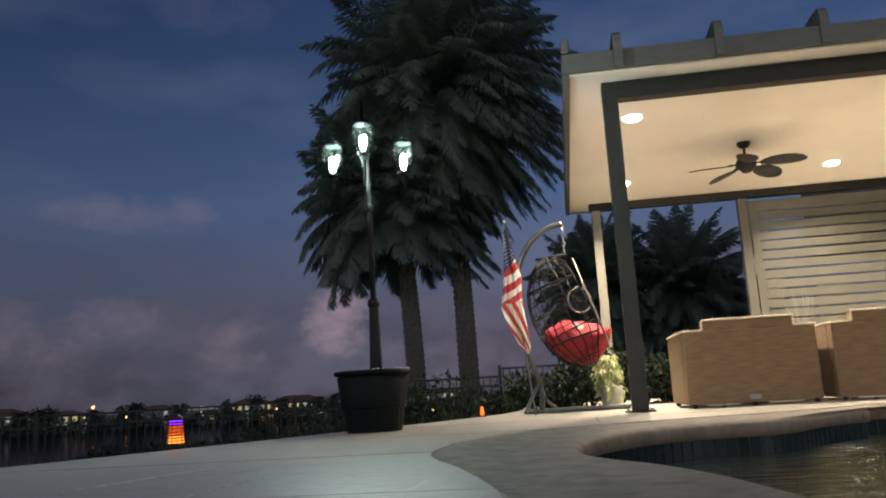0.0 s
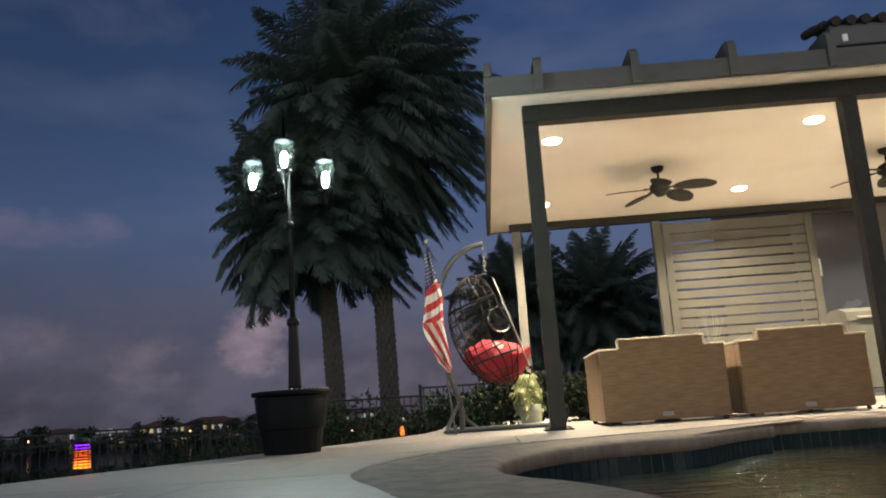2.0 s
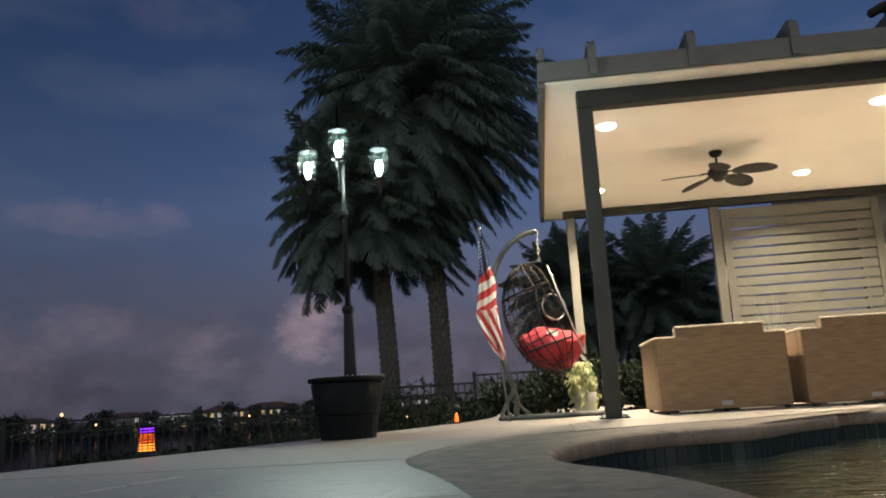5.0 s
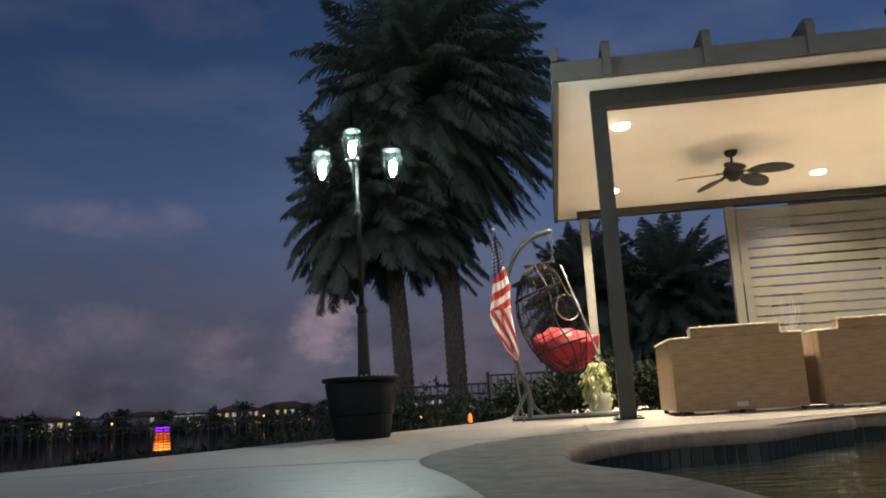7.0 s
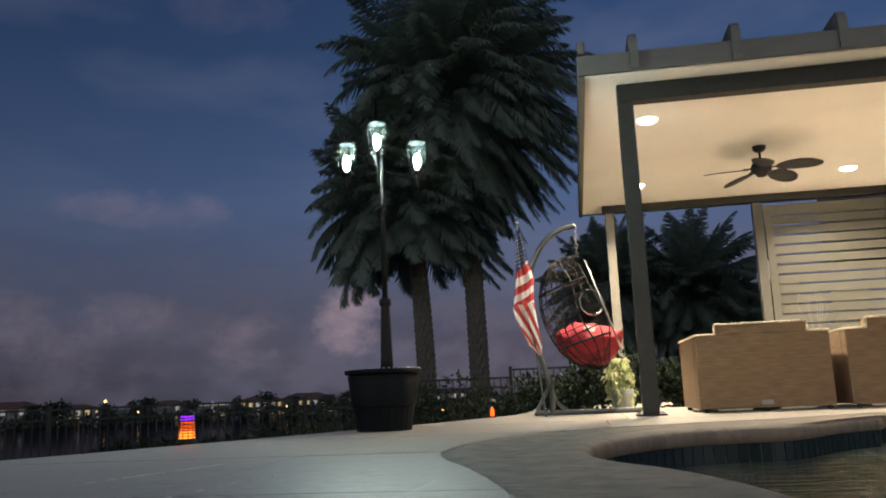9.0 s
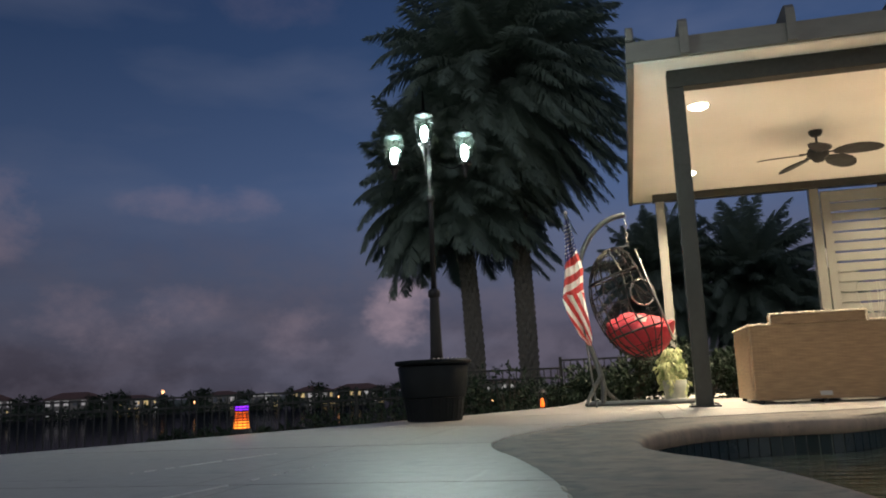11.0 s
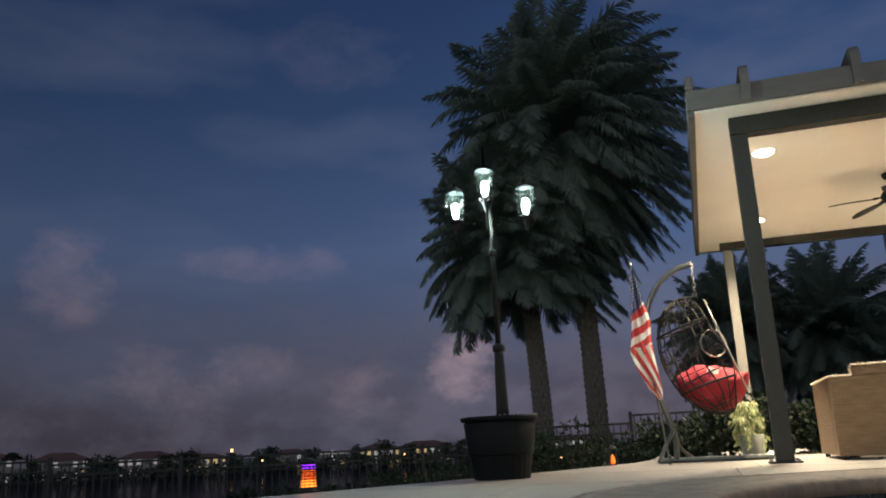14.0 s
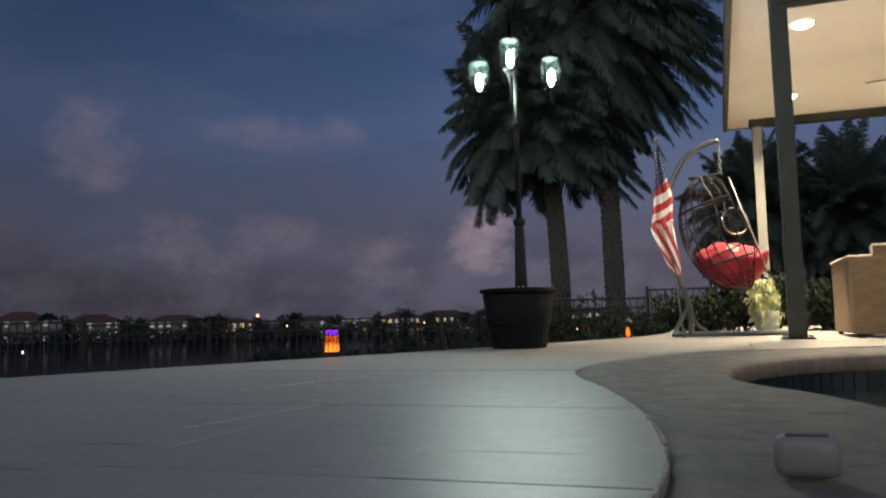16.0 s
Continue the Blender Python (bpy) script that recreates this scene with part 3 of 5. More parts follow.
def slab(x0, x1, y0, y1, gap=0.0015):
    """One deck slab, cut where it meets the coping or the deck's outer edge."""
    ys = np.arange(y0 + gap, y1 - gap + 1e-6, 0.02)
    runs = [(max(x0 + gap, deck_edge(y)), min(x1 - gap, pool_side(y) - 0.004 + 0.007 * noise.noise((0, y * 14, 3))), y) for y in ys]
    runs = [(a, b, y) for a, b, y in runs if b - a > 0.005]
    if len(runs) < 2:
        return None
    bm = bmesh.new()
    rows_ = [[bm.verts.new((x, y, z)) for x, z in ((a, -0.05), (a, -0.003), (a + 0.002, 0.0), (b - 0.003, 0.0), (b, -0.004), (b + 0.002, -0.05))] for a, b, y in runs]
    for A, B in zip(rows_, rows_[1:]):
        for k in range(5):
            bm.faces.new((A[k], A[k + 1], B[k + 1], B[k]))
    bm.faces.new(rows_[0][::-1])
    bm.faces.new(rows_[-1])
    return bm


bed = bmesh.new()
for y in np.arange(-3.0, 12.6, 0.1):
    a, b, c, d = (deck_edge(y) + 0.01, y), (pool_side(y) + (0.05 if y < 6.5 else 0), y), (pool_side(y + 0.1) + (0.05 if y < 6.5 else 0), y + 0.1), (deck_edge(y + 0.1) + 0.01, y + 0.1)
    top = [bed.verts.new((*p, -0.045)) for p in (a, b, c, d)]
    low = [bed.verts.new((*p, -0.95)) for p in (a, d)]
    bed.faces.new(top)
    bed.faces.new((top[0], top[3], low[1], low[0]))
deck = tagged(part("pavement", bed, "bed"), "pale sealed slab deck round the pool, scuffed", "deck", kind="structure")
ROW_Y = [-3.0, -1.7, -0.75, 0.2, 1.15, 2.1, 3.5, 4.9, 6.3, 7.7, 9.1, 10.5, 12.6]
for r, (y0, y1) in enumerate(zip(ROW_Y, ROW_Y[1:])):
    for c in range(-6, 11):
        x0 = -1.22 + 1.4 * c + (0.0 if r % 2 else 0.18)
        bm = slab(x0, x0 + 1.4, y0, y1)
        if bm:
            part("slab", bm, "slab", deck)


def along(line, n):
    """n places evenly spaced along a line."""
    d = np.cumsum([0] + [(b - a).length for a, b in zip(line, line[1:])])
    s = np.linspace(0, d[-1], n)
    return [Vector((float(np.interp(v, d, [p[0] for p in line])), float(np.interp(v, d, [p[1] for p in line])))) for v in s]


outer, inner = OUTER, INNER
bm = bmesh.new()
rings = []
for i, (o, q) in enumerate(zip(outer, inner)):
    a, b = inner[max(i - 1, 0)], inner[min(i + 1, len(inner) - 1)]
    side = (b - a).normalized()
    out = Vector((side.y, -side.x))
    top = -0.014 + 0.009 * min(1.0, max(0.0, (o.y - 2.5) / 1.5))
    ring = [(o - (q - o) * 0.03, -0.05), (o - (q - o) * 0.03, top)]
    for u in (0.12, 0.25, 0.4, 0.55, 0.7, 0.82, 0.92):
        p = o.lerp(q, u)
        ring.append((p, top - 0.003 * u + 0.003 * (noise.noise((p.x * 5, p.y * 5, 0)))))
    for w in (0, 22, 45, 68, 90):
        ring.append((q - out * 0.03 + out * 0.03 * math.sin(radians(w)), -0.044 + 0.030 * math.cos(radians(w))))
    ring += [(q, -0.094), (q - out * 0.03, -0.100)]
    rings.append([bm.verts.new((p[0], p[1], z)) for p, z in ring])
for A, B in zip(rings, rings[1:]):
    for k in range(len(A) - 1):
        bm.faces.new((A[k], B[k], B[k + 1], A[k + 1]))
bmesh.ops.recalc_face_normals(bm, faces=bm.faces)
coping = tagged(part("trim", bm, "coping", smooth=True), "weathered grey stone coping with a rounded lip", "pool coping", kind="structure")

def crumbs(knots, wide, gaps, seed, z=0.0):
    """A broken strip of pale filler left in a joint: short uneven flakes in a row."""
    rng, bm = random.Random(seed), bmesh.new()
    line = along(spline([Vector(k) for k in knots], 12), 90)
    k = 0
    while k < len(line) - 3:
        run = rng.randint(1, 5)
        if rng.random() > gaps:
            bits = line[k:min(k + run, len(line) - 1) + 1]
            way = (bits[-1] - bits[0]).normalized()
            side = Vector((way.y, -way.x))
            rows_ = []
            for j, p in enumerate(bits):
                w = wide * rng.uniform(0.35, 1.0) * (0.4 if j in (0, len(bits) - 1) else 1.0)
                rows_.append([bm.verts.new((*(p + side * o), z + h)) for o, h in ((-w, -0.001), (-w * 0.5, 0.0022), (w * 0.5, 0.0026), (w, -0.001))])
            for A, B in zip(rows_, rows_[1:]):
                for c in range(3):
                    bm.faces.new((A[c], A[c + 1], B[c + 1], B[c]))
        k += run
    return bm


part("joint_filler", crumbs([(-1.62, 2.42), (-1.52, 2.80), (-1.42, 3.13)], 0.007, 0.10, 3, 0.003), "filler", deck, "pale filler in a slab joint, whitened as if lamp-lit")
part("joint_filler", crumbs([(-1.175, 1.56), (-1.13, 1.82), (-1.085, 2.08)], 0.007, 0.12, 4, 0.002), "filler", deck, "pale filler in a slab joint, whitened as if lamp-lit")
part("joint_filler", crumbs([(-1.075, 2.14), (-1.04, 2.46), (-0.985, 2.72)], 0.006, 0.55, 5, 0.002), "filler", deck, "pale filler in a slab joint, whitened as if lamp-lit")
edge_line = [(pool_side(y) - 0.007, y) for y in np.arange(1.0, 2.0, 0.08)]
part("chipped_edge", crumbs(edge_line, 0.008, 0.10, 6, 0.0015), "chip", deck, "pale chipped edge of the slabs")
edge_line = [(pool_side(y) - 0.006, y) for y in np.arange(3.9, 5.3, 0.1)]
part("chipped_edge", crumbs(edge_line, 0.008, 0.5, 7, 0.0015), "chip", deck, "pale chipped edge of the slabs")
part("joint_filler", crumbs([(-3.4, 1.15), (-1.6, 1.152), (-0.42, 1.15)], 0.008, 0.0, 8, -0.0022), "slab", deck)

# pool shell, waterline tiles and water
shell = bmesh.new()
wall_line = []
for i, q in enumerate(inner):
    a, b = inner[max(i - 1, 0)], inner[min(i + 1, len(inner) - 1)]
    side = (b - a).normalized()
    wall_line.append(q - Vector((side.y, -side.x)) * 0.026)
loop = [(p[0], p[1]) for p in wall_line] + [(9.0, -3.0)]
tops = [shell.verts.new((x, y, -0.075)) for x, y in loop]
lows = [shell.verts.new((x, y, -1.45)) for x, y in loop]
for k in range(len(loop)):
    n = (k + 1) % len(loop)
    shell.faces.new((tops[k], tops[n], lows[n], lows[k]))
shell.faces.new(lows)
bmesh.ops.recalc_face_normals(shell, faces=shell.faces)
pool = tagged(part("pool", shell, "plaster"), "curved swimming pool shell with a dark tiled waterline", "pool", kind="structure")
tagged(part("pool_water", sheet(loop, -0.195), "water", smooth=True), "gently rippled pool water at night", "water", kind="structure")
tile = None
line = along([p for p in wall_line if p[1] > 2.3 and p[0] < 6.0], 118)
for a, b in zip(line, line[1:]):
    way = (b - a).normalized()
    face = Vector((way.y, -way.x))
    m = Matrix(((way.x, face.x, 0, a.x), (way.y, face.y, 0, a.y), (0, 0, 1, -0.155), (0, 0, 0, 1)))
    if tile is None:
        wide = (b - a).length
        tile = part("tile", boxed(0.0035, wide - 0.0035, 0.001, 0.009, -0.105, 0.058, 0.002), "tile", pool)
        tile.matrix_local = m
    else:
        twin(tile, m, pool)
grout = bmesh.new()
for a, b in zip(line, line[1:]):
    grout.faces.new([grout.verts.new((p.x, p.y, z)) for p, z in ((a, -0.08), (b, -0.08), (b, -0.27), (a, -0.27))])
part("grout", grout, "grout", pool)


# ---- fence ----
def fence_run(x0, y0, x1, y1, top, foot, label):
    length = math.hypot(x1 - x0, y1 - y0)
    f = thing("fence", pose(x0, y0, foot, 0, 0, math.degrees(math.atan2(y1 - y0, x1 - x0))), label, "fence", "fences along the lake", "structure")
    h = top - foot
    for z in (h - 0.035, h - 0.19, 0.10):
        part("rail", boxed(0, length, -0.014, 0.014, z, z + 0.032, 0.003), "black_metal", f)
    n = int(length / 1.9) + 1
    for k in range(n + 1):
        x = length * k / n
        part("post", boxed(x - 0.028, x + 0.028, -0.028, 0.028, 0, h + 0.04, 0.005), "black_metal", f)
    first = None
    n = int(length / 0.112)
    for k in range(n):
        x = length * (k + 0.5) / n
        if first is None:
            first = part("picket", boxed(-0.009, 0.009, -0.009, 0.009, 0.06, h - 0.004), "black_metal", f)
            first.matrix_local = pose(x, 0, 0)
        else:
            twin(first, pose(x, 0, 0), f)


fence_run(-16.0, 6.4, -9.3, 10.0, 0.33, -0.92, "black metal picket fence along the lake lawn")
fence_run(-9.3, 10.0, -2.75, 13.6, 0.27, -0.92, "black metal picket fence along the lake lawn")
fence_run(-2.75, 13.6, -1.15, 13.95, 0.50, -0.92, "black metal picket fence behind the hedge, higher step")
fence_run(-1.15, 13.95, 4.8, 14.3, 0.63, -0.92, "black metal picket fence behind the hedge, highest step")

# ---- pavilion ----
FRONT, BACK, LEFT, RIGHT = 6.67, 12.25, 0.23, 9.0
pav = thing("pavilion", pose(0, 0, 0), "dark-framed pool pavilion with a lit cream ceiling", "pavilion", kind="structure")
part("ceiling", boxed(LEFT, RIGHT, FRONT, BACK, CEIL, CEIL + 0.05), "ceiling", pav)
part("roof", boxed(LEFT - 0.02, RIGHT, FRONT - 0.02, BACK + 0.02, CEIL + 0.054, CEIL + 0.17, 0.01), "fascia", pav)
part("fascia", boxed(LEFT - 0.06, RIGHT, FRONT - 0.045, FRONT - 0.003, CEIL + 0.012, CEIL + 0.185, 0.005), "fascia", pav)
part("fascia", boxed(LEFT - 0.06, LEFT - 0.003, FRONT, BACK + 0.05, CEIL - 0.03, CEIL + 0.185, 0.005), "fascia", pav)
part("fascia", boxed(LEFT, RIGHT, BACK + 0.003, BACK + 0.05, CEIL - 0.012, CEIL + 0.185, 0.005), "fascia", pav)
part("beam", boxed(0.50, RIGHT, 6.89, 7.03, 2.70, CEIL - 0.003, 0.006), "post", pav)
part("beam", boxed(0.50, RIGHT, 11.74, 11.86, 2.745, CEIL - 0.003, 0.006), "post", pav)
for k in range(10):
    x = 0.645 + 0.835 * k
    bm = bmesh.new()
    prof = [(6.59, CEIL + 0.02), (6.585, CEIL + 0.24), (6.60, CEIL + 0.30), (6.64, CEIL + 0.34), (6.74, CEIL + 0.345), (7.3, CEIL + 0.33), (7.3, CEIL + 0.19), (6.625, CEIL + 0.19), (6.62, CEIL + 0.02)]
    va, vb = [[bm.verts.new((x + s, y, z)) for y, z in prof] for s in (-0.035, 0.035)]
    bm.faces.new(va)
    bm.faces.new(vb[::-1])
    for i in range(len(prof)):
        j = (i + 1) % len(prof)
        bm.faces.new((va[i], vb[i], vb[j], va[j]))
    bmesh.ops.recalc_face_normals(bm, faces=bm.faces)
    part("rafter_tail", bm, "fascia", pav)
part("corner_cap", boxed(LEFT - 0.055, LEFT + 0.01, 6.60, 6.70, CEIL + 0.189, CEIL + 0.31, 0.012), "fascia", pav)
for x in (0.567, 3.367, 6.17):
    p = part("post", boxed(x - 0.066, x + 0.066, 6.894, 7.026, 0.012, 2.697, 0.006), "post", pav)
    b = part("base_plate", boxed(x - 0.12, x + 0.12, 6.84, 7.08, 0.0, 0.012, 0.003), "black_metal", p)
    for dx in (-0.095, 0.095):
        for dy in (6.865, 7.055):
            part("bolt", tubed([(x + dx, dy, 0.012), (x + dx, dy, 0.03)], 0.012, 6), "bright_steel", p)
for x, paint in ((0.597, "cream"), (2.655, "taupe")):
    part("post", boxed(x - 0.062, x + 0.062, 11.738, 11.862, 0, 2.742, 0.006), paint, pav, "pale painted rear post")

# house behind the pavilion: window, wall and tiled eave
house = thing("house", pose(5.0, 12.35, 0), "grey stucco house with dark glass and a clay tile roof", "house", kind="structure")
bm = bmesh.new()
box(bm, 1.0, 9.0, 0, 0.25, 0, 2.86)
part("wall", bm, "stucco", house)
part("wall", boxed(1.0, 9.0, 0.3, 8.0, 2.9, 5.35), "stucco", house)
win = part("window", boxed(-0.12, 1.0, 0.10, 0.13, 0.05, 2.82), "dark_glass", house, "dark sliding glass with dim reflections")
for a in ((-0.17, -0.12, 0.06, 0.16, 0, 2.86), (0.95, 0.999, 0.06, 0.16, 0.05, 2.82), (-0.12, 0.999, 0.06, 0.16, 2.82, 2.86), (-0.12, 0.999, 0.06, 0.16, 0, 0.05)):
    part("frame", boxed(*a), "fascia", win)
roof = part("roof", boxed(0.75, 9.3, -0.35, 8.3, 5.352, 5.70, 0.02), "fascia", house)
bm = bmesh.new()
for k in range(35):
    for j in range(3):
        x = 0.82 + 0.24 * k + 0.02 * random.uniform(-1, 1)
        tube(bm, [(x, -0.42 + 0.36 * j, 5.74 + 0.10 * j), (x + random.uniform(-0.01, 0.01), -0.02 + 0.36 * j, 5.82 + 0.10 * j)], 0.078, 8)
part("roof_tiles", bm, "roof_tile", roof)
part("eave_lamp", boxed(0.90, 0.98, -0.40, -0.355, 5.40, 5.52, 0.01), "far_pale", house)

# house wall with its wall lights, added unseen behind the camera
south = thing("wall_south", pose(0, -8, 0), "pale stucco house wall, added unseen behind the pool", "wall", kind="structure")
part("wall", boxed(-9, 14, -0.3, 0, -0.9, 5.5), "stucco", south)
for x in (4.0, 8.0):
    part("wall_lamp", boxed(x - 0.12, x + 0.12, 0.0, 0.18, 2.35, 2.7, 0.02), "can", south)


# ---- lights and fans of the pavilion ----
def can_light(x, y):
    t = thing("ceiling_light", pose(x, y, CEIL), "lit round warm-white flush ceiling light", "ceiling light", "ceiling lights")
    part("trim_ring", lathe([(0.112, 0.0), (0.112, -0.004), (0.104, -0.006), (0.10, -0.002)], 28), "white", t, smooth=True)
    part("lens", lathe([(0.098, -0.003), (0.095, -0.014), (0.075, -0.027), (0.04, -0.035), (0.01, -0.037)], 24), "can", t, smooth=True)


for x, y in CANS:
    can_light(x, y)


def ceiling_fan():
    t = thing("ceiling_fan", pose(2.19, 9.27, CEIL), "dark ceiling fan with broad leaf-shaped blades", "ceiling fan", "ceiling fans")
    part("canopy", lathe([(0.075, 0.0), (0.072, -0.03), (0.05, -0.06), (0.015, -0.07)], 20), "black_metal", t, smooth=True)
    part("rod", tubed([(0, 0, -0.06), (0, 0, -0.19)], 0.014), "black_metal", t)
    part("motor", lathe([(0.03, -0.17), (0.09, -0.20), (0.115, -0.24), (0.11, -0.29), (0.07, -0.32), (0.05, -0.35), (0.01, -0.36)], 24), "black_metal", t, smooth=True)
    bm = bmesh.new()
    tops, lows = [], []
    outline = [(0.16, 0.03), (0.22, 0.07), (0.32, 0.105), (0.45, 0.115), (0.56, 0.095), (0.63, 0.05), (0.655, 0.0)]
    pts = outline + [(x, -y) for x, y in outline[-2::-1]]
    for x, y in pts:
        z = -0.27 - 0.16 * (x - 0.16) ** 2 - 0.24 * y
        tops.append(bm.verts.new((x, y, z)))
        lows.append(bm.verts.new((x, y, z - 0.008)))
    bm.faces.new(tops)
    bm.faces.new(lows[::-1])
    for i in range(len(pts)):
        j = (i + 1) % len(pts)
        bm.faces.new((tops[i], lows[i], lows[j], tops[j]))
    bmesh.ops.recalc_face_normals(bm, faces=bm.faces)
    blade = part("blade", bm, "black_metal", t, "broad dark leaf-shaped blade")
    arm = part("blade_iron", boxed(0.08, 0.2, -0.018, 0.018, -0.268, -0.258, 0.003), "black_metal", blade)
    for k in range(5):
        m = pose(0, 0, 0, 0, 0, 44 + 72 * k)
        if k == 0:
            blade.matrix_local = m
        else:
            b = twin(blade, m, t)
            twin(arm, Matrix.Identity(4), b)
    return t


fan = ceiling_fan()
copy_thing(fan, pose(4.81, 9.25, CEIL, 0, 0, 22))


# ---- louvred screen ----
def screen():
    t = thing("privacy_screen", pose(2.73, 11.76, 0), "cream slatted privacy screen between the rear posts", "screen")
    w, h = 2.17, 2.69
    for x0, x1 in ((0, 0.11), (w - 0.11, w)):
        part("stile", boxed(x0, x1, -0.03, 0.03, 0.06, h, 0.004), "taupe", t)
    part("top_rail", boxed(0.11, w - 0.11, -0.028, 0.028, 2.527, h - 0.002, 0.004), "taupe", t)
    n, z = 17, 2.514
    pitch = 0.139
    board = None
    for k in range(n):
        m = pose(0.11, 0, z - pitch * k)
        if board is None:
            board = part("slat", boxed(0, w - 0.22, -0.012, 0.012, -0.113, 0, 0.003), "taupe", t)
            board.matrix_local = m
        else:
            twin(board, m, t)
    for x0, x1, top in ((0.11, 0.34, 1.60), (0.77, 1.27, 1.48), (0.34, 0.77, 0.62), (1.27, w - 0.11, 0.95)):
        part("backing", boxed(x0 + 0.001, x1 - 0.001, 0.013, 0.022, 0.08, top), "taupe", t)
    part("latch", boxed(w + 0.002, w + 0.035, -0.03, 0.01, 1.75, 2.0, 0.006), "white", t, "white latch plate")
    part("latch", boxed(-0.02, -0.002, -0.03, 0.01, 1.62, 1.9, 0.006), "white", t, "white latch plate")


screen()


# ---- wicker sofas ----
def sofa(x):
    t = thing("wicker_sofa", pose(x, 7.05, 0), "honey wicker sofa seen from behind, stepped back", "sofa", "wicker sofas")
    half = 0.535

    def prism(plan, z0, z1, bevel=0.012):
        bm = sheet(plan, z1, z1 - z0)
        bmesh.ops.bevel(bm, geom=list(bm.edges), offset=bevel, segments=2, affect="EDGES", profile=0.5)
        return bm
    part("back", prism([(-half + 0.0, 0), (half, 0), (half, 0.13), (-half, 0.13)], 0.028, 0.637), "wicker", t)
    part("back_rest", prism([(-half + 0.17, 0.002), (half - 0.17, 0.002), (half - 0.17, 0.125), (-half + 0.17, 0.125)], 0.636, 0.72, 0.008), "wicker", t)
    for x0 in (-half, half - 0.12):
        part("arm", prism([(x0, 0.132), (x0 + 0.12, 0.132), (x0 + 0.12, 1.05), (x0, 1.05)], 0.028, 0.635), "wicker", t)
    part("seat", prism([(-half + 0.122, 0.132), (half - 0.122, 0.132), (half - 0.122, 1.05), (-half + 0.122, 1.05)], 0.08, 0.30), "wicker", t)
    part("cushion", prism([(-half + 0.125, 0.14), (half - 0.125, 0.14), (half - 0.125, 1.03), (-half + 0.125, 1.03)], 0.302, 0.42, 0.03), "cream", t, "cream seat cushion")
    for x0 in (-half, half):
        part("cord_edge", tubed([(x0, 0.0 + 0.006 * k, 0.638) for k in range(175)], 0.009, 6, taper=lambda u: 1.0 + 0.3 * math.sin(u * 315)), "cord", t)
    # twisted cord along the top edges
    runs = [[(-half, 0.64), (-half + 0.17, 0.64)], [(-half + 0.17, 0.722), (half - 0.17, 0.722)], [(half - 0.17, 0.64), (half, 0.64)],
            [(-half + 0.168, 0.645), (-half + 0.168, 0.72)], [(half - 0.168, 0.645), (half - 0.168, 0.72)]]
    for (x0, z0), (x1, z1) in runs:
        L = math.hypot(x1 - x0, z1 - z0)
        n = max(3, int(L / 0.006))
        path = [(x0 + (x1 - x0) * k / n, -0.004, z0 + (z1 - z0) * k / n) for k in range(n + 1)]
        part("cord_edge", tubed(path, 0.009, 6, taper=lambda u, n=n: 1.0 + 0.3 * math.sin(u * n * 1.35)), "cord", t)
    for fx, fy in ((-half + 0.05, 0.03), (half - 0.05, 0.03), (0.0, 0.04), (-half + 0.04, 0.99), (half - 0.05, 0.99), (-0.25, 0.04)):
        part("foot", lathe([(0.02, 0.0), (0.022, 0.012), (0.018, 0.035)], 10), "black_metal", t).matrix_local = pose(fx, fy, 0)
    tag = part("tag", boxed(-0.045, 0.045, -0.008, -0.001, 0.055, 0.09, 0.001), "white", t, "small white sewn tag")
    for x0, x1 in ((-half + 0.14, -0.12), (0.10, half - 0.16)):
        part("skirt_rail", boxed(x0, x1, 0.01, 0.05, 0.012, 0.027, 0.003), "cord", t)
    return t


sofa(1.51)
sofa(2.70)


def coffee_table():
    t = thing("coffee_table", pose(2.64, 9.5, 0), "low wicker coffee table behind the sofas", "table")
    part("top", boxed(-0.5, 0.5, -0.3, 0.3, 0.40, 0.46, 0.01), "wicker", t)
    for sx in (-0.45, 0.45):
        for sy in (-0.25, 0.25):
            part("leg", boxed(sx - 0.03, sx + 0.03, sy - 0.03, sy + 0.03, 0, 0.40, 0.004), "wicker", t)
    v = thing("branch_vase", pose(2.62, 9.5, 0.46), "short vase with thin bare white branches", "vase")
    part("vase", lathe([(0.05, 0), (0.08, 0.08), (0.07, 0.2), (0.04, 0.26), (0.045, 0.28)], 20), "vase", v, smooth=True)
    for k in range(9):
        a = random.uniform(0, 6.28)
        r, h = random.uniform(0.06, 0.17), random.uniform(0.3, 0.5)
        p = spline([(0, 0, 0.2), (r * 0.5 * math.cos(a), r * 0.5 * math.sin(a), 0.34), (r * math.cos(a), r * math.sin(a), 0.34 + h * 0.5), (r * 0.9 * math.cos(a), r * 0.9 * math.sin(a), 0.25 + h)], 5)
        part("branch", tubed(p, 0.005, 5, taper=lambda u: 1 - 0.6 * u), "cream", v)


coffee_table()


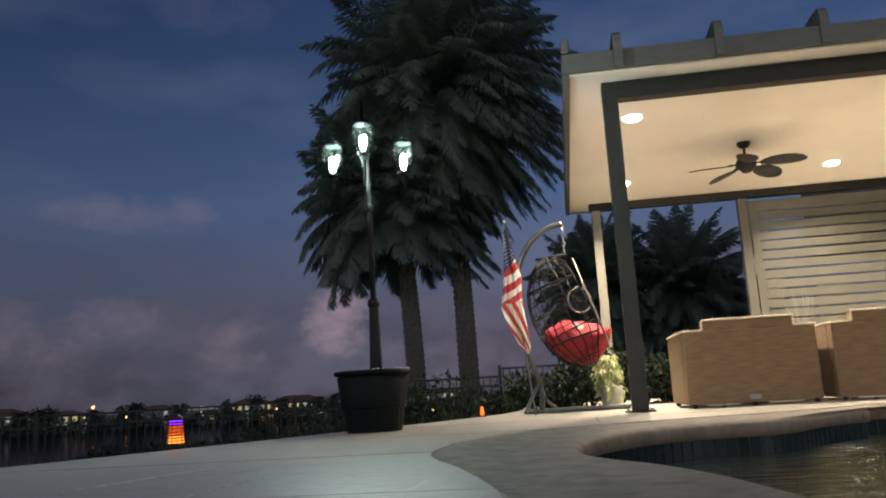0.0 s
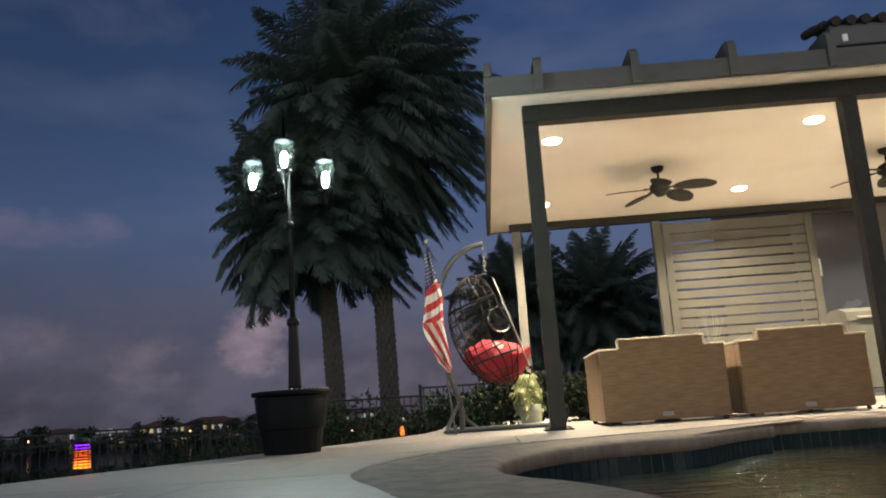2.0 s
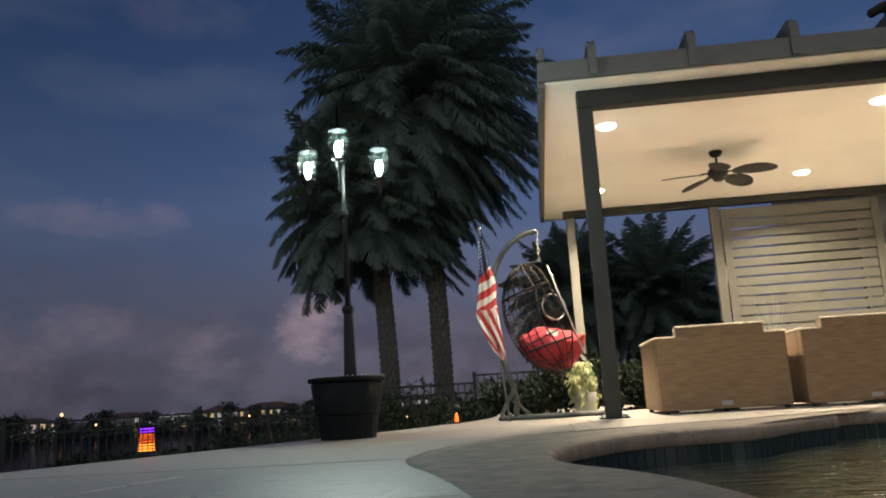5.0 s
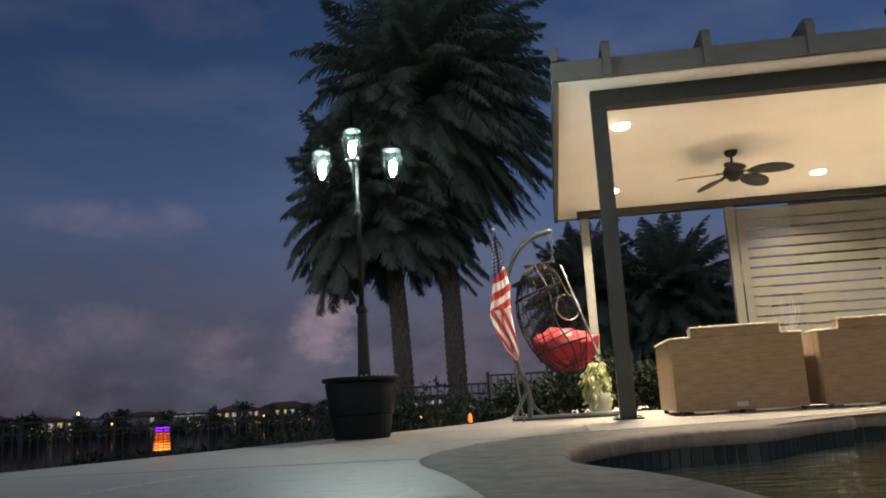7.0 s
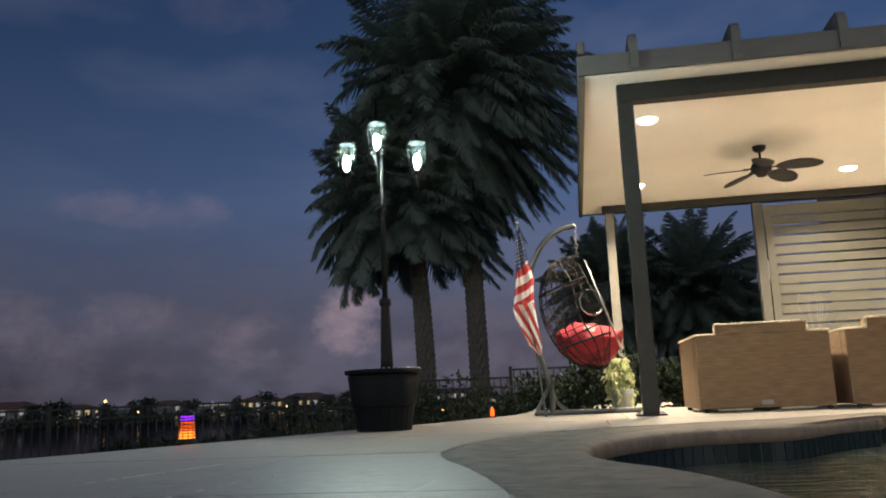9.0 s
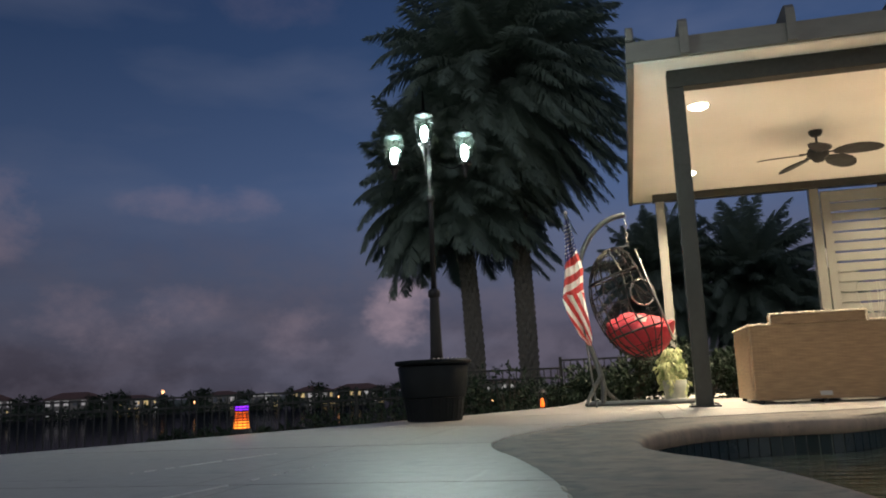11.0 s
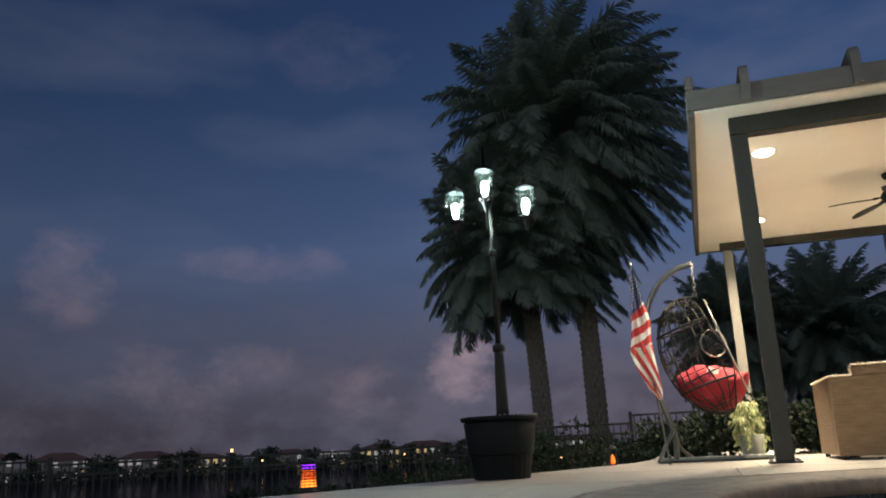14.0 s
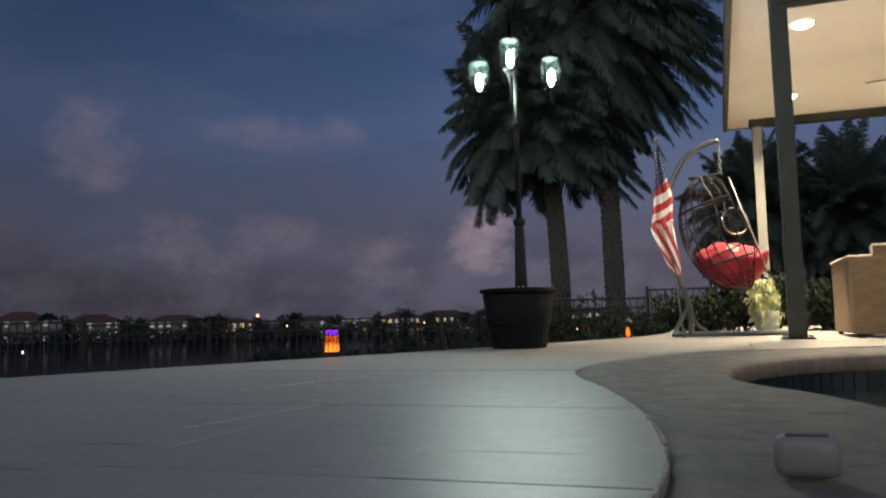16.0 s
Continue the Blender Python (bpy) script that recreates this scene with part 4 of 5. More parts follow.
def grill():
    t = thing("covered_grill", pose(4.36, 9.5, 0), "barbecue grill under a fitted grey-green cover", "grill")
    bm = boxed(-0.30, 0.30, -0.28, 0.28, 0.14, 0.92, 0.02)
    part("cover", bm, "canvas", t)
    bm = bmesh.new()
    prof = [(-0.30, 0.905), (-0.27, 1.0), (-0.12, 1.05), (0.12, 1.05), (0.27, 1.0), (0.30, 0.905)]
    va, vb = [[bm.verts.new((s, y, z)) for y, z in prof] for s in (-0.31, 0.31)]
    bm.faces.new(va)
    bm.faces.new(vb[::-1])
    for i in range(len(prof)):
        j = (i + 1) % len(prof)
        bm.faces.new((va[i], vb[i], vb[j], va[j]))
    bmesh.ops.recalc_face_normals(bm, faces=bm.faces)
    part("hood", bm, "canvas", t)
    part("handle", tubed([(-0.2, -0.32, 0.93), (0.25, -0.32, 0.93)], 0.014), "bright_steel", t, "bright steel handle")
    for sx in (-0.24, 0.24):
        for sy in (-0.2, 0.2):
            part("wheel", lathe([(0.05, -0.02), (0.07, -0.012), (0.07, 0.012), (0.05, 0.02)], 16), "black_metal", t).matrix_local = pose(sx, sy, 0.07, 0, 90, 0)


grill()


# ---- lamp post in its pot ----
def pot_and_lamp():
    x, y = POT
    pot = thing("planter_pot", pose(x, y, 0), "large black plastic nursery pot with a ribbed wall", "pot")
    ribs = lambda w: 1.0 + 0.010 * max(0.0, math.sin(w * 26)) ** 0.5
    part("wall", lathe([(0.222, 0.168), (0.2345, 0.172), (0.2365, 0.18), (0.262, 0.395), (0.256, 0.40), (0.245, 0.37)], 72), "pot", pot, smooth=True)
    part("ribbed_foot", lathe([(0.196, 0.0), (0.200, 0.008), (0.224, 0.167), (0.21, 0.168)], 156, ribs), "pot", pot)
    part("rim", lathe([(0.262, 0.405), (0.278, 0.408), (0.284, 0.424), (0.281, 0.438), (0.262, 0.440), (0.252, 0.425), (0.246, 0.405)], 64), "pot", pot, smooth=True)
    part("soil", lathe([(0.22, 0.372), (0.240, 0.382), (0.12, 0.392), (0.02, 0.396)], 32), "soil", pot, smooth=True)
    # rim beads on the lit right half only; their white stands in for highlights
    for k in range(22):
        w = radians(-75 + k * 7.5)
        part("rim_bead", lathe([(0.004, 0), (0.009, 0.006), (0.004, 0.012)], 8), "white", pot).matrix_local = pose(0.266 * math.cos(w), 0.266 * math.sin(w), 0.436)
    post = thing("lamp_post", pose(x + 0.03, y, 0.40), "slim dark lamp post with three lit lanterns", "lamp post")
    part("pole", lathe([(0.05, 0.0), (0.046, 0.10), (0.036, 0.45), (0.034, 0.52), (0.030, 0.53)], 16), "black_metal", post, smooth=True)
    part("collar", lathe([(0.03, 0.50), (0.045, 0.515), (0.046, 0.55), (0.03, 0.57)], 16), "black_metal", post, smooth=True)
    part("shaft", lathe([(0.022, 0.56), (0.018, 1.26), (0.014, 1.28), (0.013, 1.74)], 14), "black_metal", post, smooth=True)
    part("collar", lathe([(0.02, 1.24), (0.03, 1.255), (0.03, 1.285), (0.019, 1.30)], 14), "black_metal", post, smooth=True)
    part("bracket", boxed(-0.035, -0.02, -0.01, 0.01, 1.45, 1.62, 0.003), "black_metal", post)
    for i, (hx, hy, hz) in enumerate(HEADS):
        head = part("lantern_head", lathe([(0.012, -0.13), (0.016, -0.10), (0.03, -0.045), (0.05, -0.03), (0.052, -0.018), (0.02, -0.012)], 12), "black_metal", post)
        head.matrix_local = pose(hx - x - 0.03, hy - y, hz - 0.40)
        part("bulb", lathe([(0.014, 0.0), (0.026, 0.03), (0.030, 0.07), (0.027, 0.10), (0.017, 0.118), (0.006, 0.125)], 14), "bulb", head, "lit white bulb", smooth=True)
        shape = ((0.030, -0.022), (0.054, 0.012), (0.066, 0.06), (0.073, 0.13), (0.068, 0.21))
        bm = bmesh.new()
        rings = [[bm.verts.new((r * math.cos(radians(60 * k)), r * math.sin(radians(60 * k)), z)) for k in range(6)] for r, z in shape]
        for A, B in zip(rings, rings[1:]):
            for k in range(6):
                bm.faces.new((A[k], A[(k + 1) % 6], B[(k + 1) % 6], B[k]))
        g = part("glass", bm, "glass", head, "faceted clear glass")
        g.visible_shadow = False
        for k in range(6):
            w = radians(60 * k)
            path = [((r + 0.002) * math.cos(w), (r + 0.002) * math.sin(w), z) for r, z in shape]
            part("rib", tubed(path, 0.0024, 5), "matte", head)
        for r, z in ((0.056, 0.012), (0.069, 0.21)):
            part("ring", tubed([(r * math.cos(radians(60 * k)), r * math.sin(radians(60 * k)), z) for k in range(6)], 0.004, 5, True), "matte", head)
        part("roof", lathe([(0.070, 0.212), (0.072, 0.216), (0.045, 0.235), (0.014, 0.252), (0.005, 0.29 if i else 0.41)], 12), "matte", head)
        if i:
            sx = (x + 0.03 - hx)
            sy = y - hy
            arm = spline([(0, 0, -0.02), (sx * 0.35, sy * 0.35, -0.06), (sx * 0.75, sy * 0.75, -0.02), (sx, sy, 0.03)], 6)
            part("arm", tubed(arm, 0.0035, 6), "matte", head)


pot_and_lamp()


# ---- hanging egg chair, flag, plant ----
def egg_chair():
    cx, cy = 0.02, 7.92
    t = thing("hanging_egg_chair", pose(0, cy, 0), "black rattan egg chair hanging from a curved stand", "hanging chair")
    path = spline([(-0.27, 0, 0.03), (-0.27, 0, 0.26), (-0.38, 0, 0.64), (-0.435, 0, 0.97), (-0.40, 0, 1.40), (-0.27, 0, 1.66), (-0.10, 0, 1.79), (0.06, 0, 1.83)], 7)
    part("stand", tubed(path, 0.026, 10), "steel", t, smooth=True)
    part("base_bar", tubed([(-0.42, 0, 0.025), (0.56, 0, 0.025)], 0.024), "steel", t)
    for s in (-1, 1):
        part("foot", tubed(spline([(-0.27, 0, 0.30), (-0.30 + 0.06 * s, 0.20 * s, 0.14), (-0.27 + 0.14 * s, 0.36 * s, 0.025)], 5), 0.018), "steel", t)
    bm = bmesh.new()
    for k in range(7):
        z = 1.82 - k * 0.045
        w = 0 if k % 2 else 90
        ring = [(0.06 + 0.013 * math.cos(a) * (1 if w else 0), 0.013 * math.cos(a) * (0 if w else 1), z - 0.012 + 0.026 * math.sin(a)) for a in (2 * math.pi * j / 10 for j in range(10))]
        tube(bm, ring, 0.004, 5, True)
    part("chain", bm, "bright_steel", t)
    tilt = Matrix.Translation((cx + 0.05, 0, 0.965)) @ Matrix.Rotation(radians(-18), 4, "Y") @ Matrix.Rotation(radians(-4), 4, "Z")
    A, B, C, CUT = 0.38, 0.42, 0.565, 0.22

    def on(lat, lon):
        r = math.cos(lat)
        return Vector((-A * r * math.cos(lon), B * r * math.sin(lon), C * math.sin(lat)))
    basket = part("basket", bmesh.new(), "rattan", t)
    bm = bmesh.new()
    lon_max = math.radians(122)
    rng = random.Random(5)
    for k in range(17):
        lon = -lon_max + 2 * lon_max * k / 16
        pts = [tilt @ on(radians(a), lon + 0.06 * math.sin(a * 0.09 + k)) for a in range(-86, 87, 6)]
        pts = [p for p in pts if (tilt.inverted() @ p).x < CUT]
        if len(pts) > 3:
            tube(bm, pts, rng.choice((0.004, 0.005, 0.007)), 5)
    for k in range(15):
        lat = radians(-76 + 152 * k / 14)
        pts = [tilt @ on(lat + 0.07 * math.sin(3.1 * u + k * 1.7), -lon_max + 2 * lon_max * u) for u in (j / 30 for j in range(31))]
        pts = [p for p in pts if (tilt.inverted() @ p).x < CUT]
        if len(pts) > 3:
            tube(bm, pts, 0.012 if k in (4, 10) else rng.choice((0.0035, 0.0045, 0.006)), 5)
    for k in range(44):
        a0, l0 = rng.uniform(-1.2, 1.2), rng.uniform(-1.9, 1.9)
        da, dl = rng.uniform(-0.8, 0.8), rng.uniform(-0.9, 0.9)
        pts = [tilt @ on(max(-1.5, min(1.5, a0 + da * u)), l0 + dl * u) for u in (j / 10 for j in range(11))]
        pts = [p for p in pts if (tilt.inverted() @ p).x < CUT]
        if len(pts) > 3:
            tube(bm, pts, 0.0038, 5)
    bm.to_mesh(basket.data)
    bm.free()
    q = math.sqrt(1 - (CUT / A) ** 2)
    rim = [tilt @ Vector((CUT, B * q * math.cos(w), C * q * math.sin(w))) for w in (2 * math.pi * k / 40 for k in range(40))]
    part("rim", tubed(rim, 0.009, 8, True), "bright_steel", t, "pale worn tubular rim", smooth=True)
    part("hoop", tubed([(0.165 + 0.11 * math.cos(w), -0.27 + 0.10 * math.cos(w), 1.035 + 0.12 * math.sin(w)) for w in (2 * math.pi * k / 28 for k in range(28))], 0.008, 6, True), "bright_steel", t, "pale bare ring of the armrest", smooth=True)
    part("hanger", tubed([(0.06, 0, 1.52), tilt @ Vector((0.0, 0, C))], 0.012), "steel", t)
    # cushions fill the lower bowl
    def pillow(name, centre, size, seed, label):
        bm = bmesh.new()
        bmesh.ops.create_icosphere(bm, subdivisions=4, radius=1.0)
        for v in bm.verts:
            p = v.co
            k = 1.0 + 0.13 * noise.noise(p * 2.2 + Vector((seed, 0, 0))) + 0.05 * noise.noise(p * 6.0 + Vector((seed, 3, 0)))
            v.co = Vector((p.x * size[0], math.copysign(abs(p.y) ** 0.8, p.y) * size[1], p.z * size[2])) * k
        for v in bm.verts:
            p = centre @ v.co
            k = math.sqrt((p.x / A) ** 2 + (p.y / B) ** 2 + (p.z / C) ** 2)
            v.co = p * min(1.0, 0.955 / k)
        o = part(name, bm, "red", None, smooth=True)
        o.matrix_world = pose(0, cy, 0) @ tilt
        return tagged(o, label, "cushion", "red cushions")
    pillow("seat_cushion", pose(-0.05, 0, -0.36, 0, 34, 0), (0.34, 0.36, 0.25), 1.0, "plump red canvas cushion in the egg chair")
    pillow("throw_pillow", pose(0.25, -0.05, -0.36, 10, 40, 10), (0.10, 0.16, 0.07), 4.0, "small red pillow at the chair's front")
    mark = part("printed_patch", boxed(-0.05, 0.05, -0.006, 0.0, -0.028, 0.028, 0.002), "print", None)
    mark.matrix_world = pose(0.13, cy - 0.27, 0.79, -25, 20, 0)
    tagged(mark, "pale printed label on the red cushion", "label")


egg_chair()


def flag():
    t = thing("flag", pose(-0.36, 7.52, 0.0), "striped flag with a starred blue canton, hanging limp", "flag")
    tip, foot = Vector((-0.125, 0.02, 1.79)), Vector((0.04, 0.02, 0.0))
    part("pole", tubed([foot, tip], 0.009, 8), "steel", t)
    part("finial", lathe([(0.006, 0), (0.018, 0.015), (0.02, 0.03), (0.008, 0.05)], 12), "bright_steel", t, smooth=True).matrix_local = Matrix.Translation(tip)
    spine = [Vector((x, 0.0, z)) for x, z in ((-0.118, 1.74), (-0.108, 1.41), (-0.086, 1.21), (-0.092, 1.04), (-0.060, 0.845), (-0.018, 0.65), (0.015, 0.56))]
    half = (0.020, 0.058, 0.092, 0.098, 0.082, 0.056, 0.016)

    def cloth(s, v):
        """s runs down the drape, v across it; the folds ripple in depth."""
        f = min(max(s, 0.0), 1.0) * (len(spine) - 1)
        i = min(int(f), len(spine) - 2)
        p = spine[i].lerp(spine[i + 1], f - i)
        w = half[i] + (half[i + 1] - half[i]) * (f - i)
        a = 2 * v - 1
        fold = math.sin(a * 4.2 + 3.0 * s) * 0.028 + 0.018 * math.sin(a * 9.0 - 5.0 * s) + (0.03 * math.cos(a * 2.5) if s > 0.55 else 0.0)
        return p + Vector((a * w + 0.010 * math.sin(9 * s), -0.035 + fold, w * 0.55 * a * (1.0 if s < 0.5 else 1.0 - 3.0 * (s - 0.5))))

    def band(s, v):
        """The band a place of the cloth belongs to: 0 the canton, then stripes; below the fold they run steeply."""
        if s + 0.05 * (v - 0.5) < 0.19:
            return 0
        if s - 0.07 * (v - 0.5) < 0.50:
            return 1 + int(6 * (s - 0.12) / 0.40)
        return 8 + int(10.0 * (v + 1.15 - 1.5 * (s - 0.5)) / 2.0)
    rows_n, cols_n, faces = 170, 52, {}
    for i in range(rows_n):
        for j in range(cols_n):
            faces.setdefault(band((i + 0.5) / rows_n, (j + 0.5) / cols_n), []).append((i, j))
    canton = None
    for key in sorted(faces):
        bm, at = bmesh.new(), {}
        for i, j in faces[key]:
            quad = []
            for c in ((i, j), (i + 1, j), (i + 1, j + 1), (i, j + 1)):
                if c not in at:
                    at[c] = bm.verts.new(cloth(c[0] / rows_n, c[1] / cols_n))
                quad.append(at[c])
            bm.faces.new(quad)
        if key == 0:
            canton = part("canton", bm, "flag_blue", t, "blue canton with white stars", smooth=True)
        else:
            part("stripe", bm, "flag_white" if key % 2 else "flag_red", t, smooth=True)
    bm = bmesh.new()
    vs = [bm.verts.new((0.0075 * (1 if k % 2 else 0.42) * math.sin(math.pi * k / 5), 0, 0.0075 * (1 if k % 2 else 0.42) * math.cos(math.pi * k / 5))) for k in range(10)]
    bm.faces.new(vs)
    star = part("star", bm, "flag_white", canton)
    star.matrix_local = Matrix.Translation(cloth(0.02, 0.5) + Vector((0, -0.006, 0)))
    for i in range(1, 10):
        for j in range(5):
            twin(star, Matrix.Translation(cloth(0.012 + 0.0175 * i, 0.1 + 0.19 * j + (0.05 if i % 2 else 0)) + Vector((0, -0.006, 0))), canton)


flag()


def leafy(bm, centre, spread, count, size, rng, droop=0.3):
    """Loose pointed leaves round a centre."""
    for _ in range(count):
        while True:
            p = Vector((rng.uniform(-1, 1), rng.uniform(-1, 1), rng.uniform(-1, 1)))
            if 0.25 < p.length < 1:
                break
        q = Vector(centre) + Vector((p.x * spread[0], p.y * spread[1], p.z * spread[2]))
        way = (p + Vector((rng.uniform(-.7, .7), rng.uniform(-.7, .7), rng.uniform(-.7, .7) - droop))).normalized()
        side = way.orthogonal().normalized()
        side.rotate(Matrix.Rotation(rng.uniform(0, 6.28), 3, way))
        s = size * rng.uniform(0.6, 1.3)
        lift = way.cross(side) * s * 0.15
        a, b, c, d = q, q + way * s * 0.5 + side * s * 0.28 + lift, q + way * s, q + way * s * 0.5 - side * s * 0.28 + lift
        bm.faces.new([bm.verts.new(v) for v in (a, b, c, d)])


def potted_plant():
    t = thing("potted_plant", pose(0.415, 8.35, 0), "trailing variegated plant in a pale glazed planter", "plant")
    part("planter", lathe([(0.09, 0.0), (0.10, 0.03), (0.11, 0.14), (0.118, 0.215), (0.108, 0.22), (0.10, 0.19)], 28), "vase", t, smooth=True)
    rng = random.Random(3)
    bm = bmesh.new()
    for _ in range(24):
        a, r = rng.uniform(0, 6.28), rng.uniform(0.05, 0.16)
        top, end = rng.uniform(0.34, 0.54), rng.uniform(0.05, 0.34)
        p = spline([(0, 0, 0.19), (r * 0.5 * math.cos(a), r * 0.5 * math.sin(a), top), (r * 0.9 * math.cos(a), r * 0.9 * math.sin(a), (top + end) / 2 + 0.06), (r * math.cos(a), r * math.sin(a), end)], 4)
        tube(bm, p, 0.0025, 4)
        for q in p[4:]:
            leafy(bm, q, (0.020, 0.020, 0.025), 3, 0.066, rng, 1.8)
    part("foliage", bm, "bright_leaf", t, "yellow-green variegated leaves")


potted_plant()


# ---- lanterns on the deck, small case on the coping ----
def flame_lantern():
    t = thing("flame_lantern", pose(-2.46, 4.86, 0) @ Matrix.Scale(0.88, 4), "tapered lantern glowing orange with a violet top", "lantern")
    part("base", lathe([(0.075, 0.0), (0.078, 0.01), (0.07, 0.03), (0.06, 0.035)], 16), "black_metal", t)
    for j in range(9):
        z0 = 0.04 + j * 0.0185
        r = 0.055 - 0.0012 * j
        for k in range(10):
            w = radians(36 * k)
            mat = "violet" if j > 6 else ("flame_yellow" if j < 3 else "flame")
            part("lit_cell", boxed(-0.012, 0.012, -0.002, 0.002, 0, 0.010), mat, t).matrix_local = pose(r * math.cos(w), r * math.sin(w), z0, 0, 0, 36 * k + 90)
    for k in range(10):
        w = radians(36 * k + 18)
        part("cage_bar", tubed([(0.060 * math.cos(w), 0.060 * math.sin(w), 0.03), (0.048 * math.cos(w), 0.048 * math.sin(w), 0.215)], 0.004, 5), "black_metal", t)
    for j in range(9):
        z = 0.0365 + j * 0.0205
        r = 0.063 - 0.0013 * j
        part("cage_ring", tubed([(r * math.cos(w), r * math.sin(w), z) for w in (2 * math.pi * k / 20 for k in range(20))], 0.0035, 5, True), "black_metal", t)
    part("cap", lathe([(0.058, 0.207), (0.062, 0.215), (0.035, 0.24), (0.01, 0.245)], 16), "black_metal", t)


flame_lantern()


def candle_lantern():
    t = thing("candle_lantern", pose(-0.86, 8.0, 0), "small lit amber candle lantern beside the hedge", "lantern")
    part("base", boxed(-0.035, 0.035, -0.035, 0.035, 0, 0.012, 0.002), "black_metal", t)
    part("flame", lathe([(0.016, 0.014), (0.020, 0.03), (0.018, 0.06), (0.012, 0.085), (0.004, 0.10)], 12), "flame", t, smooth=True)
    for sx in (-0.031, 0.031):
        for sy in (-0.031, 0.031):
            part("frame_bar", boxed(sx - 0.003, sx + 0.003, sy - 0.003, sy + 0.003, 0.012, 0.15), "black_metal", t)
    part("cap", lathe([(0.045, 0.15), (0.03, 0.17), (0.008, 0.185)], 8), "black_metal", t)


candle_lantern()


def white_case():
    t = thing("earbud_case", pose(0.112, 1.34, -0.013), "small rounded white plastic case on the coping", "case")
    part("body", boxed(-0.047, 0.047, -0.022, 0.022, 0.0, 0.064, 0.017), "white", t, smooth=True)
    part("seam", boxed(-0.030, 0.030, -0.012, 0.012, 0.062, 0.0655, 0.001), "fascia", t, "dark slot in the top")
    part("hinge", boxed(-0.018, 0.018, 0.0215, 0.0235, 0.036, 0.046, 0.0008), "bright_steel", t)


white_case()


# ---- palms ----
def frond(start, az, el, length, wind, sag, rng, leaf=0.52, step=34):
    """One feather leaf: a drooping midrib with two rows of narrow leaflets, bent by the wind."""
    bm = bmesh.new()
    p = Vector(start)
    d = Vector((math.cos(el) * math.cos(az), math.cos(el) * math.sin(az), math.sin(el)))
    h = length / step
    path = [p.copy()]
    for i in range(step):
        u = i / step
        d = (d + (Vector((0, 0, -sag)) + Vector(wind) * u) * (h * (0.5 + 1.3 * u))).normalized()
        p = p + d * h
        path.append(p.copy())
    tube(bm, path[::3] + [path[-1]], 0.022, 4, taper=lambda u: 1 - 0.85 * u)
    for i in range(3, step + 1):
        u = i / step
        a = path[i]
        way = (path[i] - path[i - 1]).normalized()
        side = way.cross(Vector((0, 0, 1)))
        side = side.normalized() if side.length > 0.05 else Vector((1, 0, 0))
        size = leaf * (math.sin(math.pi * min(1, 0.15 + 0.85 * u)) ** 0.6 + 0.12)
        for s in (-1, 1):
            for half in (0.0, 0.33, 0.67):
                b = a - way * h * half
                go = (way * rng.uniform(0.55, 0.9) + side * s * rng.uniform(0.55, 0.9) + Vector((0, 0, rng.uniform(-0.75, 0.05))) + Vector(wind) * 0.35).normalized()
                wide = way * 0.019
                tip = b + go * size * rng.uniform(0.8, 1.1) + Vector((0, 0, -0.12 * size))
                mid = b + go * size * 0.5
                v = [bm.verts.new(c) for c in (b - wide, b + wide, mid + wide * 1.3, mid - wide * 1.3, tip)]
                bm.faces.new((v[0], v[1], v[2], v[3]))
                bm.faces.new((v[3], v[2], v[4]))
    return bm


def palm(x, y, foot, crown_z, width, fronds, length, lean, seed, label, wind=(0.55, 0.0, 0.0), group="tall palms", low=-62):
    rng = random.Random(seed)
    t = thing("palm_tree", pose(x, y, foot), label, "palm tree", group)
    h = crown_z - foot
    bm = bmesh.new()
    rings, sides = [], 40
    n = int(h / 0.035)
    for i in range(n + 1):
        u = i / n
        r = width / 2 * (1.10 - 0.2 * u + 0.25 * max(0, u - 0.86) / 0.14)
        ring = []
        for k in range(sides):
            w = 2 * math.pi * k / sides
            scar = abs(math.cos(5 * w + i * 0.42) * math.cos(5 * w - i * 0.42))
            rr = r * (0.89 + 0.27 * scar ** 0.8 + 0.03 * rng.uniform(-1, 1))
            ring.append(bm.verts.new((lean * u * u + rr * math.cos(w), rr * math.sin(w), h * u)))
        rings.append(ring)
    for A, B in zip(rings, rings[1:]):
        for k in range(sides):
            bm.faces.new((A[k], A[(k + 1) % sides], B[(k + 1) % sides], B[k]))
    bm.faces.new(rings[-1])
    part("trunk", bm, "bark", t, "patterned palm trunk with old leaf scars")
    for k in range(fronds):
        u = (k + 0.5) / fronds
        el = radians(80 - (80 - low) * u ** 0.9 + rng.uniform(-8, 8))
        az = k * 2.39996 + rng.uniform(-0.2, 0.2)
        start = (lean + 0.12 * math.cos(az) * width, 0.12 * math.sin(az) * width, h - 0.25 + 0.35 * (1 - u))
        part("frond", frond(start, az, el, length * rng.uniform(0.85, 1.1), wind, rng.uniform(0.25, 0.5), rng), "frond", t)
    return t


palm(-3.10, 16.7, -0.92, 4.5, 0.35, 190, 2.5, -0.24, 11, "date palm with a dense drooping crown", (0.30, 0, 0), low=-30)
palm(-2.03, 16.9, -0.92, 6.8, 0.36, 290, 3.2, -0.18, 12, "tall date palm with wind-blown fronds", (0.30, 0, 0), low=-60)
palm(4.1, 27.7, -0.92, 3.3, 0.45, 170, 2.65, 0.0, 13, "lower palm behind the pavilion", (0.12, 0, 0), "palms behind the pavilion", -75)
palm(1.3, 27.9, -0.92, 3.5, 0.45, 170, 2.6, 0.0, 14, "lower palm behind the pavilion", (0.12, 0, 0), "palms behind the pavilion", -75)
